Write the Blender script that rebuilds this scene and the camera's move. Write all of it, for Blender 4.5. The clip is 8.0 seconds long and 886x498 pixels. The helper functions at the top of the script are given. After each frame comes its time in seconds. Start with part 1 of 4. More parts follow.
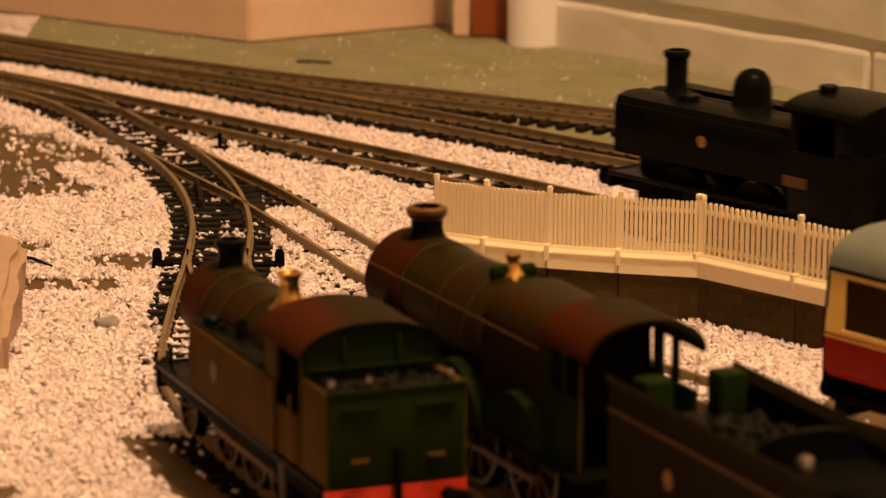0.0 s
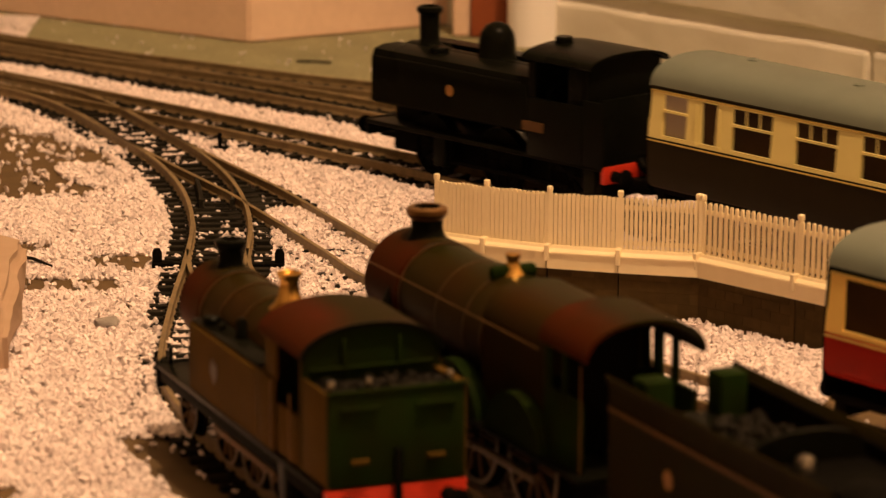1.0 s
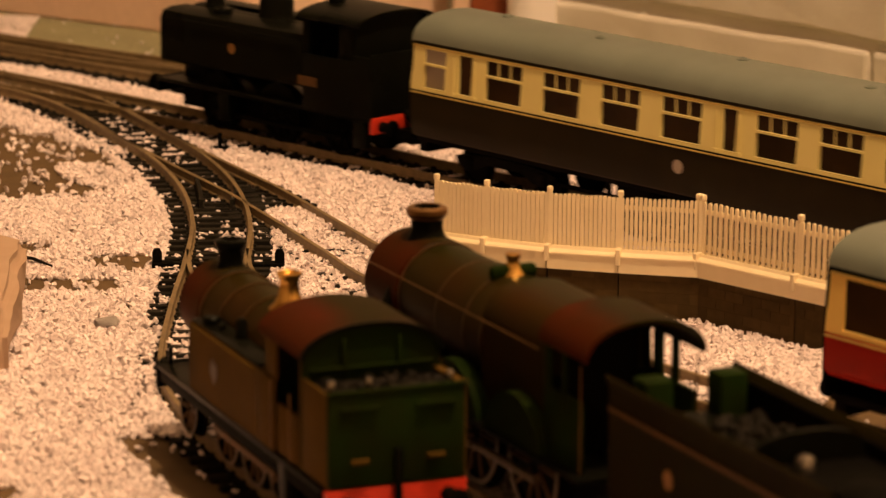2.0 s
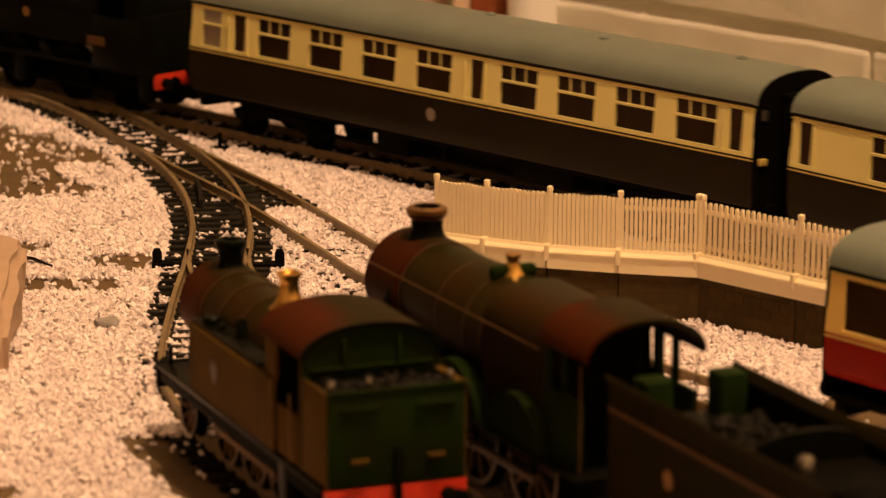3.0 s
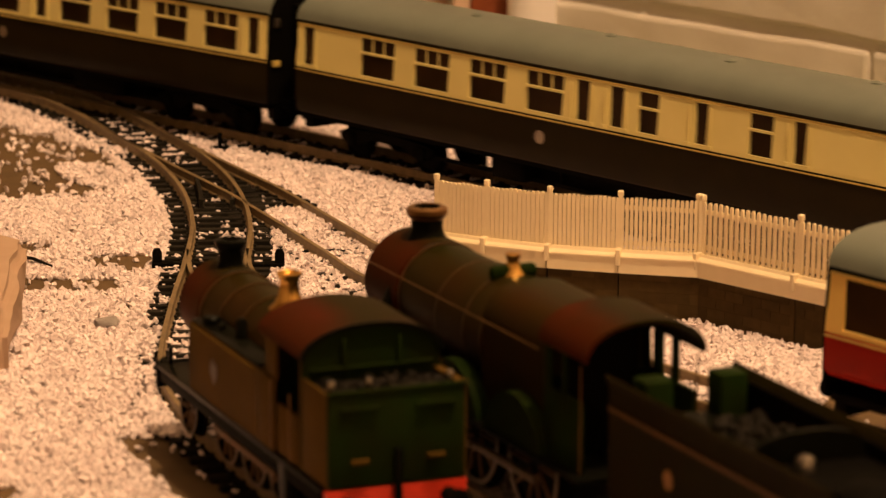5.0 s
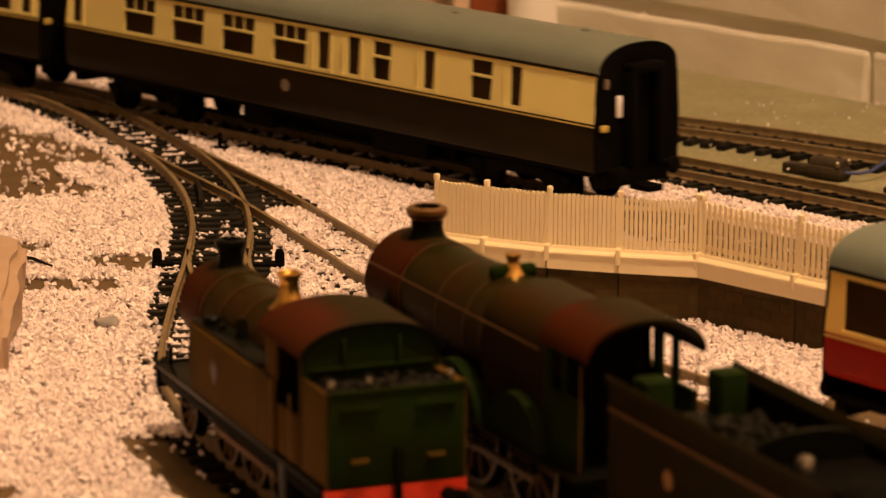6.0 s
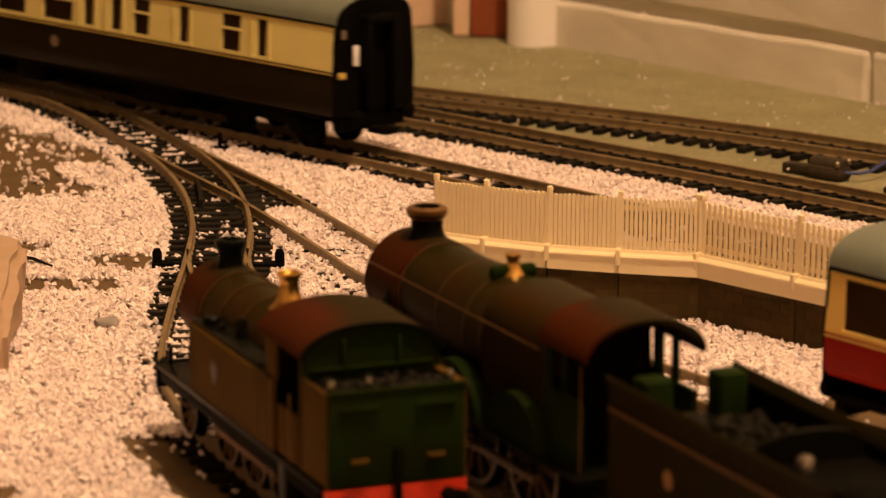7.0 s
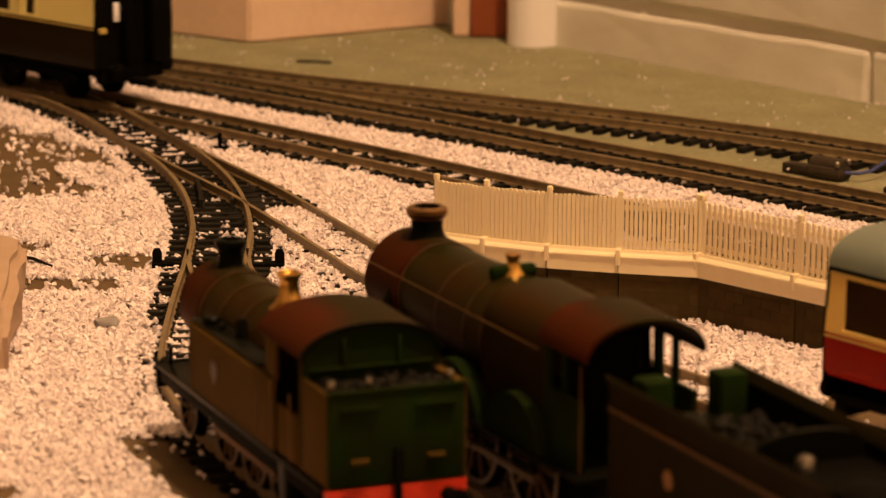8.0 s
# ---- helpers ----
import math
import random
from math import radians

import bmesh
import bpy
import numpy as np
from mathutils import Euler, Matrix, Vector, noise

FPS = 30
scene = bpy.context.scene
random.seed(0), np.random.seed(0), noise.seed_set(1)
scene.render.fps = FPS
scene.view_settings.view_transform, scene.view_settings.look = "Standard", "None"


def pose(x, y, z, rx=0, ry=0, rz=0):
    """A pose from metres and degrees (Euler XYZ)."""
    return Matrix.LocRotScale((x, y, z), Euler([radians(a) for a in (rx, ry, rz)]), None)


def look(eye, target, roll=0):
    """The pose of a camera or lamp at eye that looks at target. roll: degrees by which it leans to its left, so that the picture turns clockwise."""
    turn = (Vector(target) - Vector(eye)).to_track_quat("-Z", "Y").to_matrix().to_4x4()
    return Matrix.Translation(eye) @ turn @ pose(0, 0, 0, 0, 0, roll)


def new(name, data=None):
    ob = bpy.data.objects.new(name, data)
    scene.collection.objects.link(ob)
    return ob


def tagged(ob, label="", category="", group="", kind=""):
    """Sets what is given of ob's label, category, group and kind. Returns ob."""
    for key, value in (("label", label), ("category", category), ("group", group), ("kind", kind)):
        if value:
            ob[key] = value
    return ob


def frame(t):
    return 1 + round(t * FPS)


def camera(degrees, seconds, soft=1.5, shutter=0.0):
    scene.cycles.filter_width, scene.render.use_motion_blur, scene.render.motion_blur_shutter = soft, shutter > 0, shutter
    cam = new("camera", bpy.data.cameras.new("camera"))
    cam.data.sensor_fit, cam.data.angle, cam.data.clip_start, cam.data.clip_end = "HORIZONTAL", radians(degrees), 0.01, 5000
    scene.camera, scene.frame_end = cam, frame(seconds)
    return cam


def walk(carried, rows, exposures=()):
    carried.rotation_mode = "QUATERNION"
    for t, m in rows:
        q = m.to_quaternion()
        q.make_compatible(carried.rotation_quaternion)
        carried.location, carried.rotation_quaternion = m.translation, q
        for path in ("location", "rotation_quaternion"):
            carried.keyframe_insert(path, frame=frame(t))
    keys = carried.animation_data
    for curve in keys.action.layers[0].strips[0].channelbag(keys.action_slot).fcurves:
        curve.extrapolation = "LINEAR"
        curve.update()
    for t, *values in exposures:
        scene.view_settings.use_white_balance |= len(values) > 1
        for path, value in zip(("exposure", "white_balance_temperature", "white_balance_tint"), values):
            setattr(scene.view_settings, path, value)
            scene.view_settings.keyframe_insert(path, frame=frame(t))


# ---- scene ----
S = 0.001  # the layout is drawn in millimetres
cam = camera(13.755, 8.0, soft=1.35, shutter=0.5)
EYE = (0.0, 0.0, 0.2389)
AIM = (0.0, math.cos(radians(12.71)), 0.2389 - math.sin(radians(12.71)))
walk(cam, [(0.0, look(EYE, AIM, 0.33)), (8.0, look(EYE, AIM, 0.33))])
cam.data.dof.use_dof = True
cam.data.dof.focus_distance = 1.045
cam.data.dof.aperture_fstop = 29.0

# ---- light: one warm ceiling bulb in a closed room ----
world = bpy.data.worlds.new("room_air")
scene.world = world
world.use_nodes = True
world.node_tree.nodes["Background"].inputs[0].default_value = (1.0, 0.62, 0.36, 1)
world.node_tree.nodes["Background"].inputs[1].default_value = 0.02
LAMP = (0.29, 0.56, 1.48)
bulb = bpy.data.lights.new("ceiling_bulb", "POINT")
bulb.energy, bulb.color, bulb.shadow_soft_size = 72.0, (1.0, 0.635, 0.335), 0.045
new("ceiling_bulb_light", bulb).location = LAMP
scene.view_settings.exposure = 0.0


# ---- materials ----
def mat(name, col, col2=None, rough=0.6, metal=0.0, scale=200.0, bump=0.0, bump_scale=None, spec=0.5, coat=0.0, vary=0.0, lean=0.0):
    """Two-scale mottled surface: fine grain between col and col2, broad stains, relief."""
    m = bpy.data.materials.new(name)
    m.use_nodes = True
    nt = m.node_tree
    b = nt.nodes["Principled BSDF"]
    b.inputs["Roughness"].default_value = rough
    b.inputs["Metallic"].default_value = metal
    b.inputs["Specular IOR Level"].default_value = spec
    b.inputs["Coat Weight"].default_value = coat
    if spec <= 0.16:
        b.inputs["IOR"].default_value = 1.25
    col2 = col2 or tuple(c * 0.75 for c in col)
    tc = nt.nodes.new("ShaderNodeTexCoord")
    n1 = nt.nodes.new("ShaderNodeTexNoise")
    n1.inputs["Scale"].default_value, n1.inputs["Detail"].default_value = scale, 6
    n2 = nt.nodes.new("ShaderNodeTexNoise")
    n2.inputs["Scale"].default_value, n2.inputs["Detail"].default_value = scale * 0.12, 4
    nt.links.new(tc.outputs["Object"], n1.inputs["Vector"])
    nt.links.new(tc.outputs["Object"], n2.inputs["Vector"])
    ramp = nt.nodes.new("ShaderNodeValToRGB")
    ramp.color_ramp.elements[0].position, ramp.color_ramp.elements[1].position = 0.35, 0.65
    ramp.color_ramp.elements[0].color, ramp.color_ramp.elements[1].color = (*col2, 1), (*col, 1)
    mixf = nt.nodes.new("ShaderNodeMath")
    mixf.operation = "MULTIPLY_ADD"
    mixf.inputs[1].default_value = 0.45
    nt.links.new(n2.outputs["Fac"], mixf.inputs[0])
    half = nt.nodes.new("ShaderNodeMath")
    half.operation = "MULTIPLY"
    half.inputs[1].default_value = 0.55
    nt.links.new(n1.outputs["Fac"], half.inputs[0])
    nt.links.new(half.outputs[0], mixf.inputs[2])
    blend = mixf.outputs[0]
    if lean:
        # red room reflection put into one flank's colour, with a ragged edge
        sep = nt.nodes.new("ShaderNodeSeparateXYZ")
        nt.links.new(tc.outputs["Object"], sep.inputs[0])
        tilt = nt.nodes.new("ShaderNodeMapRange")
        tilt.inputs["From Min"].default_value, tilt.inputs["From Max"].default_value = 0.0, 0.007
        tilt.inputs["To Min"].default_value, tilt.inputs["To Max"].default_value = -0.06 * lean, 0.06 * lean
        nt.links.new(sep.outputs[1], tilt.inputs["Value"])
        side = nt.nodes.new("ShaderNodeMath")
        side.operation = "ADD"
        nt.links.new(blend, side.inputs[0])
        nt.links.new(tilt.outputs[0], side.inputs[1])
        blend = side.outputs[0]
    nt.links.new(blend, ramp.inputs[0])
    out = ramp.outputs[0]
    if vary:
        info = nt.nodes.new("ShaderNodeObjectInfo")
        geo = nt.nodes.new("ShaderNodeNewGeometry")
        add = nt.nodes.new("ShaderNodeMath")
        add.operation = "ADD"
        nt.links.new(info.outputs["Random"], add.inputs[0])
        nt.links.new(geo.outputs["Random Per Island"], add.inputs[1])
        fr = nt.nodes.new("ShaderNodeMath")
        fr.operation = "FRACT"
        nt.links.new(add.outputs[0], fr.inputs[0])
        mr = nt.nodes.new("ShaderNodeMapRange")
        mr.inputs["To Min"].default_value, mr.inputs["To Max"].default_value = 1 - vary, 1 + vary
        nt.links.new(fr.outputs[0], mr.inputs["Value"])
        hsv = nt.nodes.new("ShaderNodeHueSaturation")
        nt.links.new(out, hsv.inputs["Color"])
        nt.links.new(mr.outputs[0], hsv.inputs["Value"])
        out = hsv.outputs[0]
    nt.links.new(out, b.inputs["Base Color"])
    rr = nt.nodes.new("ShaderNodeMapRange")
    rr.inputs["To Min"].default_value, rr.inputs["To Max"].default_value = max(0.03, rough - 0.1), min(1, rough + 0.1)
    nt.links.new(n2.outputs["Fac"], rr.inputs["Value"])
    nt.links.new(rr.outputs[0], b.inputs["Roughness"])
    if bump:
        n3 = nt.nodes.new("ShaderNodeTexNoise")
        n3.inputs["Scale"].default_value, n3.inputs["Detail"].default_value = bump_scale or scale * 2, 5
        nt.links.new(tc.outputs["Object"], n3.inputs["Vector"])
        bp = nt.nodes.new("ShaderNodeBump")
        bp.inputs["Strength"].default_value, bp.inputs["Distance"].default_value = bump, 0.0005
        nt.links.new(n3.outputs["Fac"], bp.inputs["Height"])
        nt.links.new(bp.outputs[0], b.inputs["Normal"])
    return m


M_BALLAST = mat("ballast_stone", (0.88, 0.78, 0.80), (0.76, 0.65, 0.66), 0.85, scale=900, vary=0.16)
M_GREEN = mat("sage_board_paint", (0.308, 0.288, 0.168), (0.19, 0.178, 0.098), 0.9, scale=420, bump=0.7, bump_scale=1100)
M_HARDBOARD = mat("brown_hardboard", (0.125, 0.074, 0.028), (0.085, 0.050, 0.018), 0.85, scale=120, bump=0.3)
M_SLEEPER = mat("sleeper_plastic", (0.022, 0.019, 0.014), (0.012, 0.010, 0.008), 0.65, scale=600, vary=0.3, spec=0.14)
M_RAIL = mat("tarnished_rail", (0.29, 0.205, 0.105), (0.16, 0.110, 0.055), 0.5, metal=0.25, scale=300)
M_MDF = mat("pale_mdf", (0.80, 0.58, 0.45), (0.73, 0.52, 0.40), 0.8, scale=300, bump=0.2)
M_WALLPAINT = mat("cream_wall_paint", (0.86, 0.82, 0.75), (0.70, 0.65, 0.58), 0.75, scale=34, bump=0.9, bump_scale=140)
M_WHITEPIPE = mat("white_gloss_paint", (0.96, 0.92, 0.96), (0.93, 0.89, 0.93), 0.4, scale=60)
M_BROWNPIPE = mat("red_brown_paint", (0.30, 0.07, 0.02), (0.23, 0.05, 0.016), 0.5, scale=60)
M_FENCE = mat("cream_plastic", (0.92, 0.79, 0.54), (0.88, 0.74, 0.49), 0.42, scale=300)
M_BRICKWALL = mat("dark_brick_plastic", (0.075, 0.048, 0.019), (0.055, 0.036, 0.014), 0.7, scale=400, vary=0.15, spec=0.12)
M_CREAM = mat("cream_coach_paint", (0.80, 0.70, 0.29), (0.75, 0.65, 0.26), 0.35, scale=80)
M_CHOC = mat("chocolate_coach_paint", (0.022, 0.015, 0.0055), (0.017, 0.011, 0.004), 0.36, scale=80, spec=0.15)
M_ROOFGREY = mat("grey_roof", (0.155, 0.178, 0.150), (0.13, 0.15, 0.125), 0.5, scale=90)
M_BLACK = mat("loco_black", (0.0055, 0.0058, 0.0036), (0.004, 0.004, 0.0026), 0.3, scale=200, spec=0.12)
M_DULLBLACK = mat("dull_black", (0.0045, 0.004, 0.003), (0.003, 0.0025, 0.002), 0.6, scale=300, spec=0.06)
M_GLASS = mat("dark_glazing", (0.048, 0.024, 0.010), (0.024, 0.013, 0.006), 0.2, scale=60, spec=0.14)
M_RED = mat("buffer_beam_red", (0.62, 0.035, 0.012), (0.52, 0.028, 0.01), 0.45, scale=150)
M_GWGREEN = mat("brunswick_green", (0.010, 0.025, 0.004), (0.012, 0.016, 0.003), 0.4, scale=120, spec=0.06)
M_BRASS = mat("polished_brass", (0.85, 0.50, 0.14), (0.72, 0.40, 0.10), 0.25, metal=1.0, scale=200)
M_LINING = mat("orange_lining", (0.13, 0.06, 0.018), (0.08, 0.04, 0.012), 0.5, scale=400, spec=0.2)
# lit copy of the engine green: warm sheen put into the base colour
M_TANKSIDE = mat("lit_green_paint", (0.098, 0.050, 0.009), (0.062, 0.036, 0.007), 0.6, scale=60, spec=0.04)
M_CAP = mat("tarnished_copper", (0.30, 0.155, 0.05), (0.14, 0.07, 0.025), 0.38, metal=0.8, scale=200)
M_STONE = mat("grey_stone", (0.34, 0.31, 0.30), (0.24, 0.22, 0.21), 0.85, scale=400, bump=0.5)
# boiler green with a reddish reflection painted on its left flank
M_BOILER = mat("boiler_green_red_reflection", (0.034, 0.0125, 0.0025), (0.0155, 0.0155, 0.0025), 0.34, scale=34, spec=0.08, lean=1.3)
M_BAND = mat("dull_boiler_band", (0.060, 0.026, 0.007), (0.035, 0.018, 0.005), 0.4, scale=300, spec=0.2)
M_GOLD = mat("gold_coach_lining", (0.62, 0.46, 0.12), (0.52, 0.38, 0.10), 0.4, scale=200)
M_FROST = mat("frosted_pane", (0.30, 0.24, 0.20), (0.25, 0.20, 0.16), 0.5, scale=60)
M_MOTOR = mat("dusty_black_plastic", (0.060, 0.042, 0.026), (0.030, 0.021, 0.013), 0.7, scale=350, spec=0.2)
M_STEEL = mat("bright_steel", (0.45, 0.40, 0.34), (0.36, 0.31, 0.26), 0.35, metal=1.0, scale=300)
M_TYRE = mat("dull_tyre_steel", (0.15, 0.105, 0.065), (0.08, 0.055, 0.034), 0.45, metal=0.5, scale=300)
# shaded copy of the engine green for the unlit tender sides
M_TENDER = mat("shaded_tender_green", (0.015, 0.0125, 0.003), (0.015, 0.0095, 0.002), 0.45, scale=120, spec=0.05)
M_YELLOW = mat("custard_coach_paint", (0.86, 0.58, 0.16), (0.80, 0.53, 0.14), 0.4, scale=80)
M_CRIMSON = mat("crimson_paint", (0.34, 0.016, 0.008), (0.28, 0.012, 0.006), 0.33, scale=80, spec=0.15)
# olive roof paint, red reflection coloured in on the left
M_CABROOF = mat("cab_roof_red_reflection", (0.054, 0.0095, 0.0025), (0.018, 0.0130, 0.0028), 0.4, scale=40, spec=0.06, lean=2.2)
M_COAL = mat("coal", (0.016, 0.013, 0.010), (0.008, 0.007, 0.005), 0.55, scale=500, vary=0.3, spec=0.12)
M_ORANGE = mat("gold_transfer", (0.40, 0.19, 0.03), (0.18, 0.075, 0.015), 0.5, scale=800)
M_BLUE = mat("blue_wire", (0.05, 0.07, 0.25), (0.04, 0.05, 0.2), 0.4, scale=300)
M_CARD = mat("tan_card", (0.46, 0.32, 0.23), (0.38, 0.26, 0.18), 0.85, scale=80, bump=0.3)
M_ROOM = mat("room_plaster", (0.56, 0.49, 0.41), (0.49, 0.43, 0.36), 0.85, scale=8, bump=0.3, bump_scale=60)
M_WOODFLOOR = mat("brown_carpet", (0.18, 0.12, 0.08), (0.12, 0.08, 0.05), 0.95, scale=60, bump=0.4)


# ---- mesh helpers (millimetres in, metres out) ----
def mesh_of(bm, name, material, smooth=False):
    bm.normal_update()
    for v in bm.verts:
        v.co *= S
    me = bpy.data.meshes.new(name)
    bm.to_mesh(me)
    bm.free()
    me.materials.append(material)
    if smooth:
        me.shade_smooth()
        me.set_sharp_from_angle(angle=radians(40))
    return me


def part(name, bm, material, parent, label="", smooth=True):
    ob = new(name, mesh_of(bm, name, material, smooth))
    ob.parent = parent
    if label:
        ob["label"] = label
    return ob


def thing(name, label, category, m=None, group="", kind=""):
    ob = new(name)
    ob.empty_display_size = 0.01
    if m is not None:
        ob.matrix_world = m
    return tagged(ob, label, category, group, kind)


def B():
    return bmesh.new()


def box(bm, x0, x1, y0, y1, z0, z1, bev=0.0):
    t = bmesh.ops.create_cube(bm, size=1.0)["verts"]
    for v in t:
        v.co = Vector(((x0 + x1) / 2 + v.co.x * (x1 - x0), (y0 + y1) / 2 + v.co.y * (y1 - y0), (z0 + z1) / 2 + v.co.z * (z1 - z0)))
    if bev:
        ed = list({e for v in t for e in v.link_edges})
        bmesh.ops.bevel(bm, geom=ed, offset=bev, segments=2, affect="EDGES", profile=0.5)
    return bm


def lathe(bm, prof, c=(0, 0, 0), axis="z", n=28, a0=0.0, a1=360.0, caps=True):
    """Turn (radius, height) pairs round an axis through c."""
    full = abs(a1 - a0 - 360) < 1e-6
    k = n if full else n + 1
    rings = []
    for r, h in prof:
        ring = []
        for i in range(k):
            a = radians(a0 + (a1 - a0) * i / n)
            p, q = r * math.cos(a), r * math.sin(a)
            co = {"z": (p, q, h), "x": (h, p, q), "y": (q, h, p)}[axis]
            ring.append(bm.verts.new((co[0] + c[0], co[1] + c[1], co[2] + c[2])))
        rings.append(ring)
    for A, C in zip(rings, rings[1:]):
        for i in range(k if full else k - 1):
            j = (i + 1) % k
            bm.faces.new((A[i], A[j], C[j], C[i]))
    if full and caps:
        if prof[0][0] > 1e-6:
            bm.faces.new(list(reversed(rings[0])))
        if prof[-1][0] > 1e-6:
            bm.faces.new(rings[-1])
    return bm


def cyl(bm, r, h0, h1, c=(0, 0, 0), axis="x", n=20, ch=0.0):
    return lathe(bm, [(r - ch, h0), (r, h0 + ch), (r, h1 - ch), (r - ch, h1)] if ch else [(r, h0), (r, h1)], c, axis, n)


def prism(bm, outline, x0, x1, axis="x"):
    """Extrude a closed outline of (a, b) pairs along an axis."""
    def at(a, b, h):
        return {"x": (h, a, b), "y": (a, h, b), "z": (a, b, h)}[axis]
    A = [bm.verts.new(at(a, b, x0)) for a, b in outline]
    C = [bm.verts.new(at(a, b, x1)) for a, b in outline]
    n = len(outline)
    for i in range(n):
        j = (i + 1) % n
        bm.faces.new((A[i], A[j], C[j], C[i]))
    bm.faces.new(list(reversed(A)))
    bm.faces.new(C)
    bmesh.ops.recalc_face_normals(bm, faces=bm.faces[:])
    return bm


def sweep(bm, pts, prof, closed_ends=True):
    """Sweep a profile of (side, up) pairs along a level polyline of (x, y, z)."""
    rings = []
    n = len(pts)
    for i, p in enumerate(pts):
        a, b = pts[max(0, i - 1)], pts[min(n - 1, i + 1)]
        d = Vector((b[0] - a[0], b[1] - a[1], 0)).normalized()
        s = Vector((-d.y, d.x, 0))
        rings.append([bm.verts.new((p[0] + s.x * u, p[1] + s.y * u, p[2] + w)) for u, w in prof])
    k = len(prof)
    for A, C in zip(rings, rings[1:]):
        for i in range(k):
            j = (i + 1) % k
            bm.faces.new((A[i], A[j], C[j], C[i]))
    if closed_ends:
        bm.faces.new(rings[0])
        bm.faces.new(list(reversed(rings[-1])))
    bmesh.ops.recalc_face_normals(bm, faces=bm.faces[:])
    return bm


def wire(bm, pts, r, n=6):
    """A round rod along any polyline."""
    rings = []
    for i, p in enumerate(pts):
        a, b = Vector(pts[max(0, i - 1)]), Vector(pts[min(len(pts) - 1, i + 1)])
        q = (b - a).to_track_quat("Z", "Y")
        rings.append([bm.verts.new(Vector(p) + q @ Vector((r * math.cos(2 * math.pi * k / n), r * math.sin(2 * math.pi * k / n), 0))) for k in range(n)])
    for A, C in zip(rings, rings[1:]):
        for i in range(n):
            bm.faces.new((A[i], A[(i + 1) % n], C[(i + 1) % n], C[i]))
    bm.faces.new(list(reversed(rings[0])))
    bm.faces.new(rings[-1])
    return bm


def smooth_line(pts, step=4.0):
    """A smooth curve through plan points, resampled at even steps."""
    P = [Vector((p[0], p[1])) for p in pts]
    P = [2 * P[0] - P[1]] + P + [2 * P[-1] - P[-2]]
    fine = []
    for i in range(1, len(P) - 2):
        for k in range(40):
            t = k / 40
            a, b, c, d = P[i - 1:i + 3]
            fine.append(0.5 * (2 * b + (c - a) * t + (2 * a - 5 * b + 4 * c - d) * t * t + (3 * b - a - 3 * c + d) * t ** 3))
    fine.append(P[-2])
    out, acc = [fine[0]], 0.0
    for a, b in zip(fine, fine[1:]):
        acc += (b - a).length
        if acc >= step:
            out.append(b)
            acc = 0.0
    return out


RAIL_TOP = 5.0
GROUND = 0.0

# the running line of the train: a very flat curve; u runs forward along it
TH = radians(47.5)
FW, NR = Vector((-math.cos(TH), math.sin(TH))), Vector((-math.sin(TH), -math.cos(TH)))


def line_at(u):
    v = 1.30662e-4 * u * u - 0.21298 * u - 675.459 - 18.3
    p = FW * u + NR * v
    d = (FW + NR * (2 * 1.30662e-4 * u - 0.21298)).normalized()
    return p, d


# ---- setting ----
WD = Vector((0.673, -0.740))   # along the back wall
WN = Vector((0.740, 0.673))    # towards the back wall
W0 = Vector((3.1, 1467.0))


def on_wall(a, b):
    p = W0 + WD * a + WN * b
    return p.x, p.y


def slab(name, label, material, a0, a1, b0, b1, z0, z1, category="wall"):
    bm = prism(B(), [on_wall(a0, b0), on_wall(a1, b0), on_wall(a1, b1), on_wall(a0, b1)], z0, z1, "z")
    return tagged(new(name, mesh_of(bm, name, material)), label, category, kind="structure")


slab("ground", "sage green painted layout baseboard with a raw edge", M_GREEN, -1500, 1500, -1250, 0, -18, 0, "baseboard")
slab("floor", "brown carpeted room floor below the layout", M_WOODFLOOR, -2200, 2200, -2600, 300, -920, -900, "floor")
slab("ceiling", "plain cream plastered ceiling", M_ROOM, -2200, 2200, -2600, 300, 1790, 1810, "ceiling")
slab("wall_west", "plain cream plastered room wall", M_ROOM, -2220, -2200, -2600, 300, -900, 1790)
slab("wall_east", "plain cream plastered room wall", M_ROOM, 2200, 2220, -2600, 300, -900, 1790)
slab("wall_south", "plain cream plastered room wall", M_ROOM, -2200, 2200, -2620, -2600, -900, 1790)


def build_trestles():
    """Square timber legs that carry the baseboard."""
    for a0 in (-1300, -450, 450, 1300):
        for b0 in (-1180, -60):
            x, y = on_wall(a0, b0)
            leg = box(B(), x - 22, x + 22, y - 22, y + 22, -900, -18, 2.0)
            tagged(new("support_leg", mesh_of(leg, "support_leg", M_MDF)), "square timber leg under the layout baseboard", "leg", "legs of the layout", "structure")


build_trestles()


def hardboard():
    """Brown hardboard laid over the front of the baseboard, up to the back tracks."""
    edge = [(-420, 1575), (-300, 1485), (-180, 1380), (-101, 1310), (-37, 1252), (3, 1215), (40, 1177), (109, 1106), (165, 1047), (240, 962), (330, 857), (430, 740)]
    bm = prism(B(), edge + [(430, 420), (-520, 420), (-520, 1575)], 0.02, 0.45, "z")
    tagged(new("ground_cover", mesh_of(bm, "ground_cover", M_HARDBOARD)), "brown hardboard sheet laid over the front of the baseboard", "hardboard", kind="structure")


hardboard()


